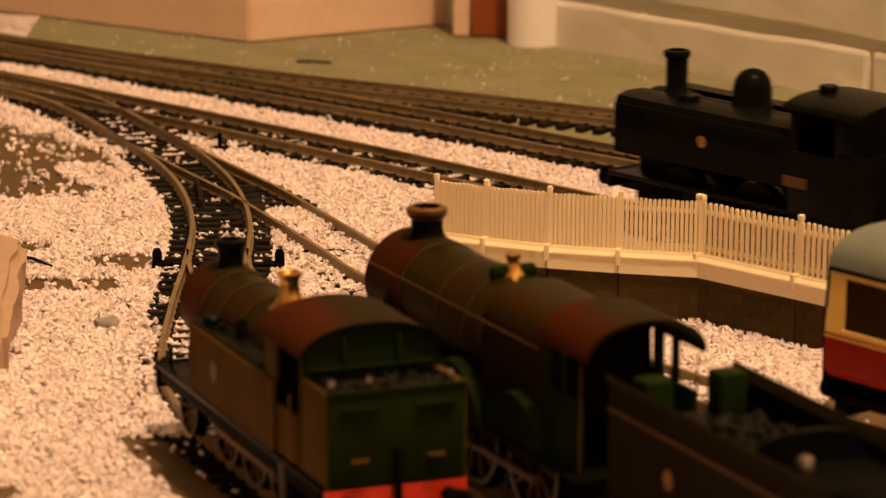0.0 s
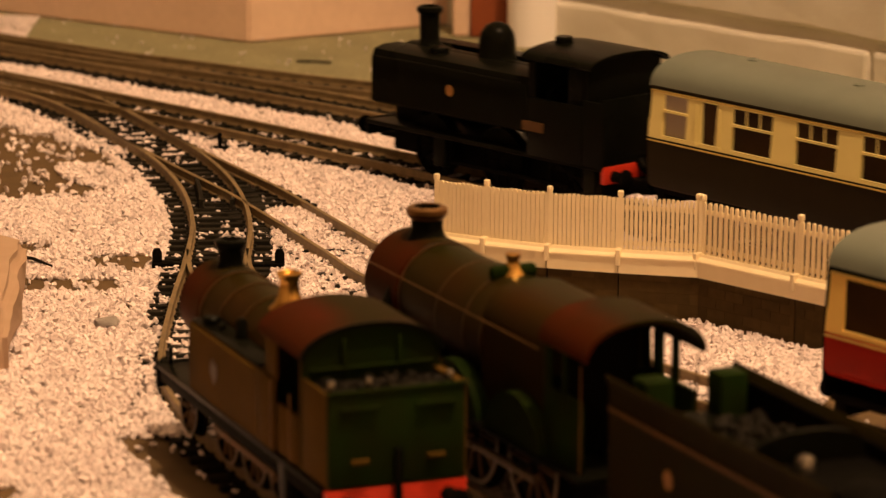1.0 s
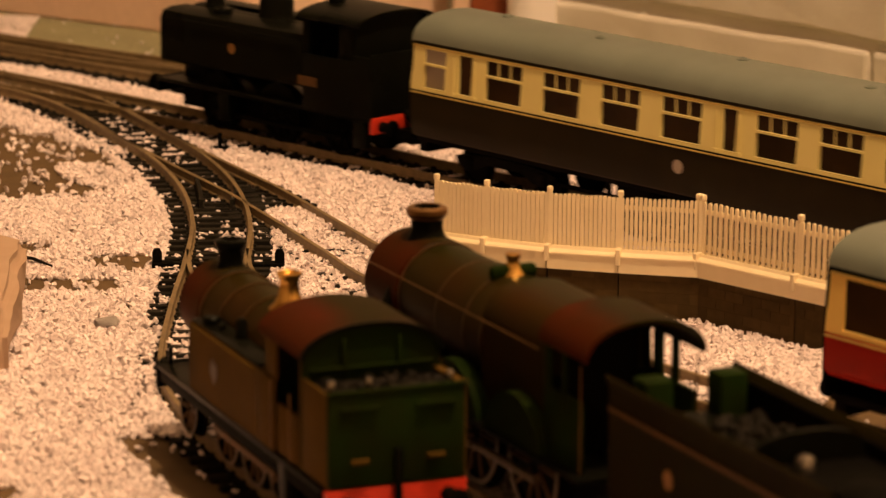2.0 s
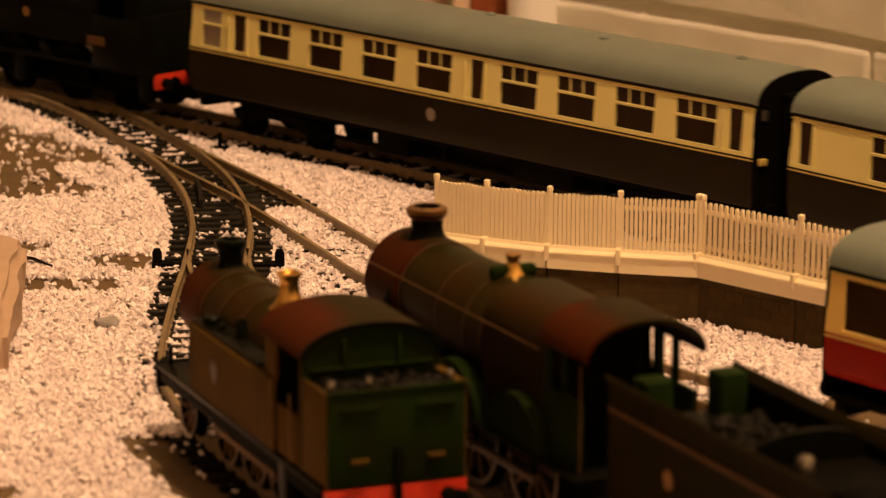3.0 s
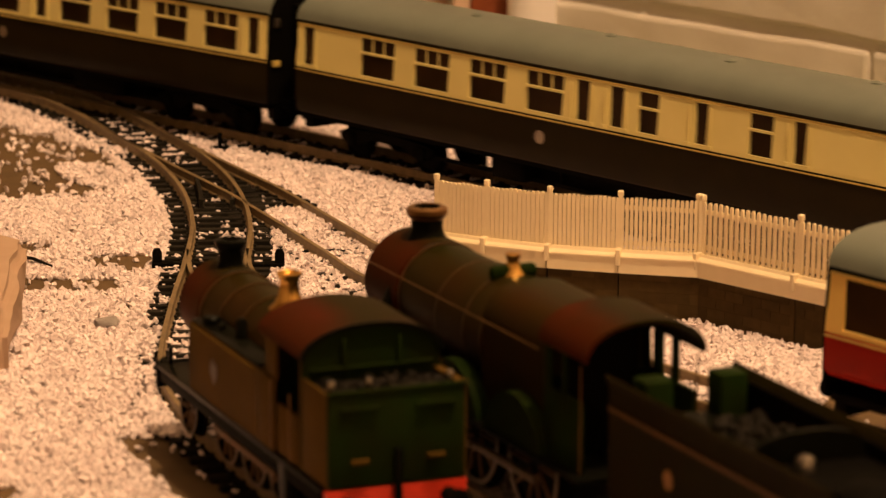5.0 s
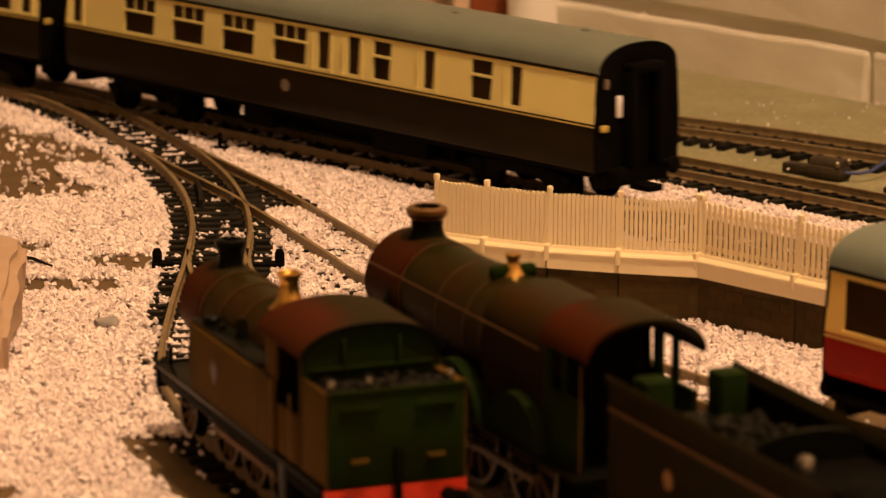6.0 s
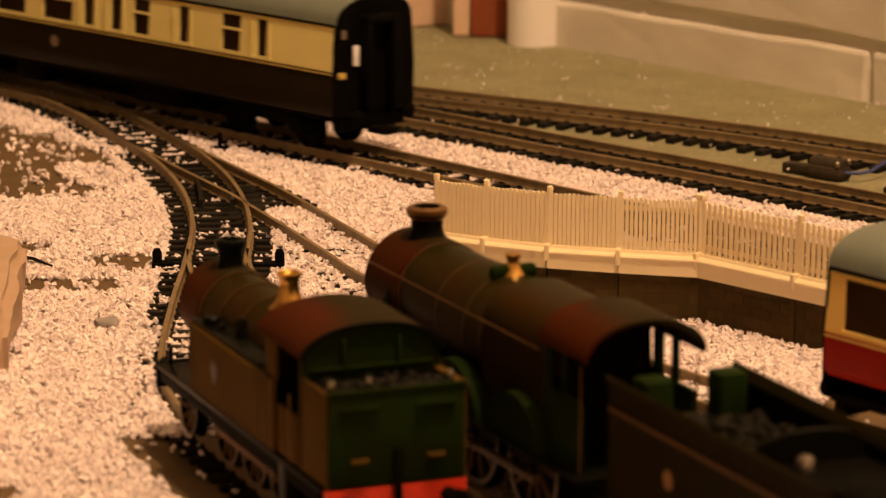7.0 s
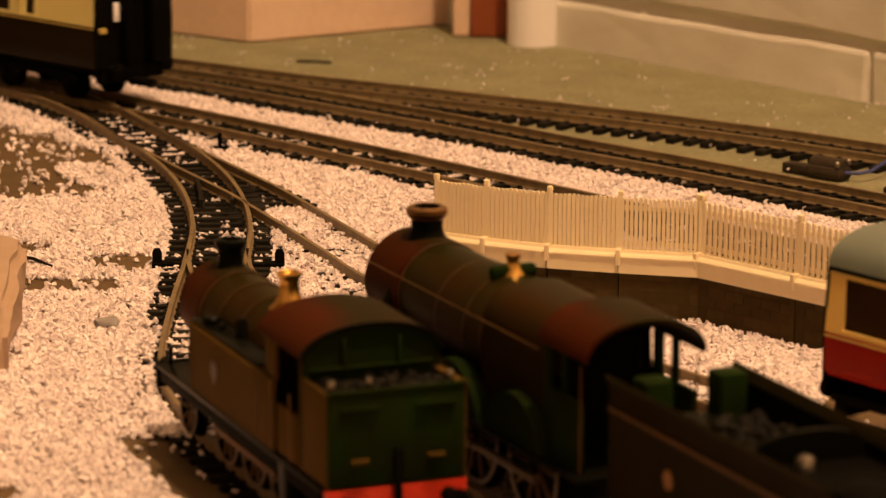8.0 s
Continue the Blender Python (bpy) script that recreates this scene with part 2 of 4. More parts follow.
# ---- back wall of painted blocks, each proud of recessed mortar ----
def build_back_wall():
    wall = slab("wall_north", "cream painted blockwork wall behind the layout", M_WALLPAINT, -2200, 2200, 2.6, 206, -900, 1500)
    L, Hh = 225.0, 75.0
    meshes = []
    for k in range(4):
        bm = B()
        box(bm, 0.9, L - 0.9, 0, 14, 2.2, Hh - 2.2, 1.8)
        bmesh.ops.subdivide_edges(bm, edges=[e for e in bm.edges if e.calc_length() > 30], cuts=7, use_grid_fill=True)
        for v in bm.verts:
            v.co.y += 0.8 * noise.noise(Vector((v.co.x * 0.035, v.co.z * 0.05, k * 7.1)))
            v.co.z += 2.2 * noise.noise(Vector((v.co.x * 0.024, v.co.z * 0.03, k * 3.7 + 40)))
        meshes.append(mesh_of(bm, "block", M_WALLPAINT))
    ang = math.atan2(WD.y, WD.x)
    for row in range(0, 5):
        for i in range(-3, 4):
            a = i * L + (L / 2 if row % 2 else 0) + WALL_SHIFT
            x, y = on_wall(a, 0)
            ob = new("block", meshes[(i * 3 + row) % 4])
            ob.parent = wall
            ob.location, ob.rotation_euler = (x * S, y * S, (row * Hh + 20.5 - 75) * S), (0, 0, ang)


WALL_SHIFT = -3.0


# ---- tracks ----
T1 = [tuple(line_at(u)[0]) for u in range(200, 1801, 80)]
T2 = [(-420, 1600), (-300, 1508), (-180, 1403), (-101, 1333), (-37, 1275), (3, 1238), (40.4, 1200.5), (76, 1167.5), (109.5, 1135), (135.2, 1109.1), (170, 1073), (240, 998), (330, 900)]
T3 = [(-300, 1512), (-236, 1457), (-171.7, 1402.9), (-136.2, 1374.2), (-102.3, 1351), (-58.9, 1321.5), (-17.4, 1297.8), (22.8, 1274.2), (42.3, 1262.3), (80.4, 1238.7), (116.9, 1213), (145.6, 1190), (220, 1133), (330, 1045)]
T4 = [(-222, 1366), (-151, 1302), (-121, 1257), (-103, 1215), (-86.5, 1174), (-73.6, 1126), (-66.5, 1075), (-65, 1021), (-65, 966), (-63, 905), (-54, 860), (-33, 802), (-9, 738), (15, 672), (45, 590)]
T5 = [(-121, 1257), (-101, 1210), (-80, 1164), (-60, 1122), (-49.6, 1097), (-27, 1040), (-15, 1008), (12, 955), (50, 900), (106, 832), (170, 755), (240, 670)]
T6 = [(-65.2, 1036), (-62.2, 1008), (-54, 978), (-40, 935), (-22, 893), (-4, 846), (32, 753), (70, 655), (105, 565)]
RAILP = [(-1.1, -3.0), (1.1, -3.0), (1.05, -2.6), (0.62, -2.3), (0.56, -0.9), (0.66, -0.7), (0.66, -0.12), (0.5, 0.0), (-0.5, 0.0), (-0.66, -0.12), (-0.66, -0.7), (-0.56, -0.9), (-0.62, -2.3), (-1.05, -2.6)]


def sleeper_mesh():
    bm = B()
    box(bm, -1.6, 1.6, -15.5, 15.5, -2.0, 0.0, 0.25)
    for y in (-8.6, 8.6):
        box(bm, -0.8, 0.8, y - 1.9, y - 0.95, -0.1, 0.55)
        box(bm, -0.8, 0.8, y + 0.95, y + 1.9, -0.1, 0.55)
    return mesh_of(bm, "sleeper", M_SLEEPER)


SLEEPER = sleeper_mesh()
PLACED = []


def track(label, pts, spacing=6.8, avoid=0.0):
    ob = thing("railway_track", label, "model track", kind="structure")
    line = smooth_line(pts, 4.0)
    for side in (-8.6, 8.6):
        rail = []
        for i, p in enumerate(line):
            d = (line[min(i + 1, len(line) - 1)] - line[max(i - 1, 0)]).normalized()
            rail.append((p.x - d.y * side, p.y + d.x * side, RAIL_TOP))
        part("rail", sweep(B(), rail, RAILP), M_RAIL, ob, smooth=False)
    q = smooth_line(pts, spacing)
    before = list(PLACED)
    for i, p in enumerate(q):
        if abs(p.x) > 190 + 0.05 * p.y or p.y < 640:
            continue
        if avoid and any((p - o).length < avoid for o in before):
            continue
        d = (q[min(i + 1, len(q) - 1)] - q[max(i - 1, 0)]).normalized()
        s = new("sleeper", SLEEPER)
        s.parent = ob
        s.location, s.rotation_euler = (p.x * S, p.y * S, 2.05 * S), (0, 0, math.atan2(d.y, d.x) + random.uniform(-0.02, 0.02))
        PLACED.append(p)
    return ob


def build_checkrails():
    """Short check rails, the crossing nose and the hand lever of the turnout."""
    for pts in ([(-78.6, 1143), (-77.2, 1132), (-75.6, 1118), (-74.4, 1104)], [(-68.2, 1146), (-65.4, 1129), (-64.6, 1118), (-65.2, 1103)]):
        line = [(p.x, p.y, RAIL_TOP - 0.2) for p in smooth_line(pts, 3.0)]
        ob = new("check_rail", mesh_of(sweep(B(), line, RAILP), "check_rail", M_SLEEPER))
        tagged(ob, "short dark check rail beside the turnout crossing", "check rail", kind="structure")
    lever = thing("point_lever", "small black hand lever beside the turnout", "lever", pose(-0.0747, 1.2034, 0))
    part("base", box(B(), -3.2, 3.2, -2.0, 2.0, 0.2, 2.2, 0.4), M_DULLBLACK, lever)
    part("handle", lathe(B(), [(0.7, 2.0), (0.6, 5.6), (0.9, 6.0), (0.6, 6.8)], (0, 0, 0), "z", 10), M_DULLBLACK, lever)


def build_tracks():
    track("tarnished steel rails on dark sleepers carrying the moving train", T1)
    track("tarnished steel rails on dark sleepers along the back", T2)
    track("curved tarnished rails joining the turnout, under a parked tank engine", T4, avoid=6.2)
    track("siding rails curving away from the turnout past the fence", T5, avoid=9.0)
    track("siding rails under a parked tender engine", T6, avoid=9.0)
    track("rearmost loop of tarnished rails on dark sleepers", T3, avoid=7.5)
    build_checkrails()


# ---- loose ballast ----
def build_ballast():
    rng = np.random.default_rng(5)
    lines = {k: np.array([tuple(p) for p in smooth_line(v, 5.0)]) for k, v in dict(T1=T1, T2=T2, T3=T3, T4=T4, T5=T5, T6=T6).items()}

    def dist(P, key):
        L = lines[key]
        out = np.full(len(P), 1e9)
        for i in range(0, len(P), 4000):
            out[i:i + 4000] = np.sqrt(((P[i:i + 4000, None, :] - L[None]) ** 2).sum(2)).min(1)
        return out

    n = 450000
    P = np.column_stack((rng.uniform(-260, 260, n), rng.uniform(640, 1480, n)))
    P = P[(np.abs(P[:, 0]) < 0.128 * P[:, 1] + 12) | ((rng.random(n) < 0.4) & (np.abs(P[:, 0]) < 0.128 * P[:, 1] + 75))]
    d1, d2, d3 = dist(P, "T1"), dist(P, "T2"), dist(P, "T3")
    d4, d5, d6 = dist(P, "T4"), dist(P, "T5"), dist(P, "T6")
    pw = P @ np.array(tuple(WN))
    t2w = np.interp(P[:, 0], *[np.array(z) for z in zip(*sorted((p[0], p[0] * WN.x + p[1] * WN.y) for p in T2))])
    behind = pw > t2w - 6
    patch = np.array([noise.noise(Vector((x * 0.018, y * 0.012, 3.3))) for x, y in P])
    patch2 = np.array([noise.noise(Vector((x * 0.11, y * 0.08, 9.1))) for x, y in P])
    keep = np.ones(len(P))
    keep[behind] = 0.0022 + 0.03 * (patch2[behind] > 0.40)
    left = P[:, 0] < np.interp(P[:, 1], [640, 905, 1021, 1126, 1215, 1302], [-40, -80, -82, -92, -118, -165])
    thin = np.zeros(len(P))
    for cx, cy, rx, ry in ((-116, 1006, 26, 9), (-91, 1034, 10, 9), (-130, 1052, 14, 8), (-108, 800, 10, 9)):
        thin = np.maximum(thin, 1.35 - np.hypot((P[:, 0] - cx) / rx, (P[:, 1] - cy) / ry))
    keep[left] = np.where((thin > 0.02) & (thin + 0.9 * patch2 > 0.2), 0.035 + 0.2 * (patch2 > 0.3), 0.98)[left]
    bald = left & (P[:, 0] < -104) & (P[:, 1] < 1246 - 1.2 * (P[:, 0] + 152) + 9 * patch2) & (P[:, 1] > 1124 + 12 * patch + 10 * patch2)
    keep[bald] = (0.03 + 0.10 * (patch2 > 0.3))[bald]
    dust = np.hypot((P[:, 0] + 113) / 13, (P[:, 1] - 1160 + 0.9 * (P[:, 0] + 113)) / 16) < 1
    keep[dust & left] = 0.75
    near = np.minimum(np.minimum(d4, d5), d6)
    inside = near < 15
    keep[inside] = np.where(patch2 > 0.22, 0.4, 0.03)[inside]
    full = ((d5 < 15) & (d4 > 15) & (P[:, 1] < 1105)) | ((d6 < 15) & (d4 > 15) & (P[:, 1] < 1000))
    heel = inside & (P[:, 1] > 1176) & (P[:, 1] < 1250) & (d1 > 14)
    keep[heel] = np.where(patch2 > -0.05, 0.8, 0.08)[heel]
    keep[full] = np.where(patch2 > -0.25, 1.0, 0.35)[full]
    low = (d4 < 15) & (P[:, 1] < 965)
    keep[low] = np.where(patch2 > -0.25, 0.75, 0.15)[low]
    # stones left out so the tank engine's shadow comes out darker on bare hardboard
    dark = (d4 < 27 + 5 * patch2) & (P[:, 1] < 846 + 8 * patch2) & (P[:, 0] < -20)
    keep[dark] = 0.012
    beside = ((d5 < 24) & (P[:, 1] < 882 + 6 * patch2)) | ((P[:, 0] > 96) & (P[:, 1] < 895))
    keep[beside] = 0.02
    in1 = d1 < 15
    keep[in1] = np.where(patch2 > 0.12, 0.5, 0.03)[in1]
    keep[d2 < 17] = 0.01
    keep[d3 < 16] = 0.003
    pick = rng.random(len(P)) < keep
    P, full, behind = P[pick], full[pick], behind[pick]
    n = len(P)
    # rough eight-cornered stones
    base = np.array([(x, y, z) for x in (-1, 1) for y in (-1, 1) for z in (-1, 1)], float) * 0.58
    quad = np.array([(0, 1, 3, 2), (4, 6, 7, 5), (0, 4, 5, 1), (2, 3, 7, 6), (0, 2, 6, 4), (1, 5, 7, 3)])
    size = rng.uniform(0.6, 1.25, (n, 1, 1)) * np.stack((rng.uniform(0.9, 1.6, n), rng.uniform(0.7, 1.2, n), rng.uniform(0.45, 0.9, n)), 1)[:, None, :]
    size[behind] *= 0.6
    V = (base[None] + rng.uniform(-0.22, 0.22, (n, 8, 3))) * size
    ax = rng.normal(size=(n, 4))
    ax /= np.linalg.norm(ax, axis=1, keepdims=True)
    w, x, y, z = ax.T
    R = np.stack([1 - 2 * (y * y + z * z), 2 * (x * y - z * w), 2 * (x * z + y * w), 2 * (x * y + z * w), 1 - 2 * (x * x + z * z), 2 * (y * z - x * w),
                  2 * (x * z - y * w), 2 * (y * z + x * w), 1 - 2 * (x * x + y * y)], 1).reshape(n, 3, 3)
    V = np.einsum("nij,nkj->nki", R, V)
    high = np.array([noise.noise(Vector((a * 0.03, b * 0.03, 1.7))) for a, b in P]) * 0.7 + 0.9
    over = dist(P, "T4")
    high += np.where((over < 18) & (over > 10.5) & (P[:, 1] < 960) & (P[:, 0] < -40), 1.2, 0.0)
    high += np.where(full, 0.9, 0.0)
    V[:, :, :2] += P[:, None, :]
    V[:, :, 2] += (high + rng.uniform(-0.4, 0.7, n))[:, None]
    F = (quad[None] + (np.arange(n) * 8)[:, None, None]).reshape(-1, 4)
    me = bpy.data.meshes.new("ballast")
    me.from_pydata((V.reshape(-1, 3) * S), [], F)
    me.materials.append(M_BALLAST)
    tagged(new("ballast", me), "loose pale pink-white ballast granules scattered over the board", "ballast", kind="stuff")


# ---- rolling stock ----
def place(x, y, deg, z=RAIL_TOP):
    return pose(x * S, y * S, z * S, 0, 0, deg)


def roof_arc(w, z0, z1, n=14, power=2.3):
    out = []
    for i in range(n + 1):
        a = math.pi * i / n
        c, s = math.cos(a), math.sin(a)
        out.append((w * math.copysign(abs(c) ** (2 / power), c), z0 + (z1 - z0) * abs(s) ** (2 / power)))
    return out


def wheel(parent, x, y, r, material=M_DULLBLACK):
    w = part("wheel", lathe(B(), [(r * 0.25, -1.2), (r * 0.85, -1.2), (r, -1.4), (r + 0.6, -1.4), (r + 0.6, -0.6), (r, -0.5), (r, 1.2), (r * 0.85, 1.3), (r * 0.8, 0.7), (r * 0.25, 0.8)], (0, 0, 0), "y", 24), material, parent)
    w.location = (x * S, y * S, r * S)
    return w


COACH_L = 256.0
ZW, ZC, ZR = 28.5, 43.0, 52.0


def build_coach(kind, upper, lower, m, label, group):
    coach = thing("passenger_coach", label, "model coach", m, group)
    h = COACH_L / 2
    bays = []
    ZB = 18.0 if kind == "suburban" else 13.5
    if kind == "open":
        bays = [(h - 10.9, 9.8, True), (h - 25.2, 6, False)] + [(h - 43 - 25.8 * i, 16, True) for i in range(4)] + [(h - 140, 5.4, False)]
        bays += [(h - 158.7 - 24.8 * i, 16, True) for i in range(4)] + [(h - 248.8, 5, False)]
    elif kind == "brake":
        bays = [(h - 5.8, 4.8, False)] + [(h - 40 - 25.8 * i, 16, True) for i in range(4)]
        bays += [(h - 133.9, 5.4, False), (h - 148.4, 5.4, False), (h - 161.7, 8, True), (h - 183.3, 4.8, False), (h - 207, 9, True), (h - 222, 4.6, False)]
    else:
        bays = [(h - 15.5, 20, None)] + [(h - 42 - 26 * i, 20, None) for i in range(8)]
    # side shell: panel with real openings, for each side
    for sgn in (1, -1):
        bm = B()
        xs = sorted({-h, h} | {c - w / 2 for c, w, _ in bays} | {c + w / 2 for c, w, _ in bays})
        zs = [ZW, ZW + 1.2, ZC - 1.3, ZC]

        def off(z):
            return 18.3 - 1.3 * max(0.0, (z - ZW) / (ZC - ZW)) ** 1.6
        for xa, xb in zip(xs, xs[1:]):
            for za, zb in zip(zs, zs[1:]):
                mid = (xa + xb) / 2
                if za == zs[1] and any(abs(mid - c) < w / 2 for c, w, _ in bays):
                    continue
                q = [bm.verts.new((x, sgn * off(z), z)) for x, z in ((xa, za), (xb, za), (xb, zb), (xa, zb))]
                bm.faces.new(q if sgn < 0 else list(reversed(q)))
        bmesh.ops.remove_doubles(bm, verts=bm.verts[:], dist=0.01)
        bmesh.ops.solidify(bm, geom=bm.faces[:], thickness=0.9)
        side = part("upper_side", bm, upper, coach, smooth=False)
        bm = B()
        prism(bm, [(sgn * 17.2, ZB), (sgn * 18.0, ZB + 1.0), (sgn * 18.45, 20), (sgn * 18.3, ZW), (sgn * 17.0, ZW), (sgn * 17.0, ZB)], -h, h)
        part("lower_side", bm, lower, coach)
        part("waist_lining", box(B(), -h, h, sgn * 18.25, sgn * 18.6, ZW - 1.0, ZW - 0.6), M_GOLD, coach, "thin gold lining band")
        part("cantrail_lining", box(B(), -h, h, sgn * 16.9, sgn * 17.45, ZC - 0.75, ZC - 0.4), M_GOLD, coach, "thin gold lining band")
        part("cantrail", box(B(), -h, h, sgn * 16.6, sgn * 17.3, ZC - 0.1, ZC + 0.9), M_CHOC if upper is M_CREAM else M_DULLBLACK, coach, "dark cantrail strip")
        for c, w, vent in bays:
            zt, zb = zs[2], zs[1]
            y = sgn * (off((zt + zb) / 2) - 0.9)
            fr = part("window", box(B(), c - w / 2, c + w / 2, y - 0.15, y + 0.15, zb, zt), M_FROST if 9.5 < w < 10 else M_GLASS, coach, "pale frosted window" if 9.5 < w < 10 else "dark glazed coach window")
            if vent:
                bar = B()
                zb2 = zb + (zt - zb) * 0.61
                yy = sgn * off(zb2)
                box(bar, c - w / 2, c + w / 2, yy - 0.7, yy + 0.25, zb2 - 0.35, zb2 + 0.35)
                if w > 12:
                    for k in (-0.17, 0.17):
                        box(bar, c + k * w - 0.3, c + k * w + 0.3, sgn * off(zt) - 0.8, sgn * off(zt) + 0.1, zb2, zt)
                part("ventilator_frame", bar, upper, fr)
            elif vent is not None:
                d = B()
                for k in (-1, 1):
                    box(d, c + k * (w / 2 + 1.8) - 0.2, c + k * (w / 2 + 1.8) + 0.2, sgn * 18.0, sgn * 18.5, ZW + 0.3, ZC - 2)
                box(d, c - w / 2 - 2.6, c - w / 2 - 1.2, sgn * 18.1, sgn * 18.9, ZW + 0.4, ZW + 1.4)
                box(d, c + w / 2 + 1.2, c + w / 2 + 2.6, sgn * 18.1, sgn * 18.9, ZW + 0.4, ZW + 1.4)
                part("door_trim", d, upper, coach)
        if kind != "suburban":
            x = h - 120 if kind == "open" else h - 116
            part("emblem", lathe(B(), [(1.9, 0), (2.1, 0.2)], (x, sgn * 18.3 if sgn > 0 else -18.5, 22), "y", 20), M_STEEL, coach, "small pale round crest")
    # roof, shell thickness
    arc = roof_arc(17.3, ZC + 0.6, ZR)
    inner = [(a * 0.95, ZC + 0.6 + (b - ZC - 0.6) * 0.9) for a, b in arc]
    bm = prism(B(), arc + list(reversed(inner)), -h - 0.6, h + 0.6)
    roof = part("roof", bm, M_ROOFGREY, coach, "plain grey curved roof")
    for k, x in enumerate((h - 22, h - 70, h - 125, h - 180, h - 232)):
        v = B()
        lathe(v, [(1.6, 0), (1.6, 0.6), (0.9, 1.1)], (x, (2.5 if k % 2 else -2.5), ZR - 0.35), "z", 12)
        part("roof_vent", v, M_ROOFGREY, roof)
    # ends with gangway
    for sgn in (1, -1):
        x = sgn * (h + 0.2)
        full = [(18.0, 13.5), (18.3, ZW), (17.2, ZC)] + roof_arc(17.0, ZC + 0.5, ZR - 0.3)[1:-1] + [(-17.2, ZC), (-18.3, ZW), (-18.0, 13.5)]
        e = part("end_panel", prism(B(), full, x - 0.5, x + 0.5), M_DULLBLACK, coach, "black coach end")
        g = B()
        for y0, y1, z0, z1 in ((-7, -4.6, 14, 44), (4.6, 7, 14, 44), (-7, 7, 43, 46)):
            box(g, min(x, x + sgn * 5.5), max(x, x + sgn * 5.5), y0, y1, z0, z1, 0.8)
        part("gangway_bellows", g, M_DULLBLACK, e)
        part("gangway_door", box(B(), x - 0.9, x + 0.9, -5.8, 5.8, 15, 43), M_DULLBLACK, e)
        if kind == "brake" and sgn < 0:
            part("end_window", box(B(), x - 1.4, x - 0.4, 7.4, 9.8, 29.6, 36.4, 0.4), M_WHITEPIPE, e, "bright white end plate")
        part("jumper_box", box(B(), min(x, x + sgn * 1.6), max(x, x + sgn * 1.6), 13.6, 16.6, 26.0, 28.0, 0.3), M_GOLD, e)
        part("lamp_bracket", box(B(), min(x, x + sgn * 1.6), max(x, x + sgn * 1.6), 13.4, 15.4, 39, 42.0, 0.3), M_STEEL, e)
        for y in (11.5, -11.5):
            part("buffer", lathe(B(), [(1.3, 0), (1.3, 4.5), (2.6, 4.6), (2.6, 5.4), (2.0, 5.7)] if sgn > 0 else [(2.0, -5.7), (2.6, -5.4), (2.6, -4.6), (1.3, -4.5), (1.3, 0)], (x, y, 13.2), "x", 14), M_DULLBLACK, coach)
        # headstock made deep to black out the gap beneath the coach end
        part("headstock", box(B(), min(x, x - sgn * 4), max(x, x - sgn * 4), -14.5, 14.5, 8.0, 14.2, 0.4), M_DULLBLACK, coach)
        part("coupling", box(B(), min(x, x + sgn * 9), max(x, x + sgn * 9), -3, 3, 7.0, 9.0, 0.4), M_DULLBLACK, coach)
    # underframe
    part("floor_pan", box(B(), -h + 1, h - 1, -16.8, 16.8, 12.0, 14.0), M_DULLBLACK, coach)
    for y in (10.5, -10.5):
        tr = B()
        box(tr, -70, 70, y - 0.6, y + 0.6, 5.5, 6.7)
        for k in (-1, 1):
            prism(tr, [(k * 70, 5.5), (k * 71.5, 5.5), (k * 88, 12), (k * 86, 12)], y - 0.6, y + 0.6, "y")
        for x in (-30, 10, 45):
            box(tr, x - 0.6, x + 0.6, y - 0.6, y + 0.6, 6.5, 12)
        part("truss", tr, M_DULLBLACK, coach)
    # added black box stands for underframe gear and the shade beneath it
    part("underframe_tray", box(B(), -58, 36, -8.5, 8.5, 4.6, 12.2, 1.0), M_DULLBLACK, coach)
    for x, l, y in ((-38, 26, 9), (22, 18, -9), (30, 15, 10), (-5, 14, -6)):
        part("battery_box", box(B(), x - l / 2, x + l / 2, y - 5, y + 5, 5.5, 12, 0.5), M_DULLBLACK, coach)
    for k in (-1, 1):
        bx = k * (h - 38)
        bg = part("bogie", box(B(), bx - 17, bx + 17, -4, 4, 7, 11.5), M_DULLBLACK, coach)
        for y in (11.6, -11.6):
            f = B()
            prism(f, [(bx - 23, 8.5), (bx - 21, 5.5), (bx - 13, 5), (bx - 8, 7.5), (bx + 8, 7.5), (bx + 13, 5), (bx + 21, 5.5), (bx + 23, 8.5), (bx + 20, 9.5), (bx + 8, 10.5), (bx - 8, 10.5), (bx - 20, 9.5)], y - 0.9, y + 0.9, "y")
            for q in (-17, 17):
                box(f, bx + q - 2, bx + q + 2, y - 1.5, y + 1.5, 4.6, 9, 0.4)
            part("side_frame", f, M_DULLBLACK, bg)
        for q in (-17, 17):
            for y in (8.4, -8.4):
                wheel(bg, bx + q, y, 6.3)
    return coach


def tank_wheelset(loco, xs, r, y=8.6, tyre=None, spoke=None):
    for x in xs:
        for s in (1, -1):
            w = wheel(loco, x, s * y, r)
            sp = B()
            for k in range(10):
                a = k * math.pi / 5
                wire(sp, [(r * 0.2 * math.cos(a), s * 0.9, r * 0.2 * math.sin(a)), (r * 0.85 * math.cos(a), s * 1.1, r * 0.85 * math.sin(a))], 0.45, 5)
            ring = [(r * 0.89, 0), (r * 0.89, 0.3), (r * 0.99, 0.3), (r * 0.99, 0), (r * 0.89, 0)]
            part("tyre", lathe(B(), [(q, s * (1.25 + h)) for q, h in ring], (0, 0, 0), "y", 26, caps=False), tyre or M_TYRE, w, "dull steel tyre")
            part("spokes", sp, spoke or M_LINING, w, "dull steel spokes")


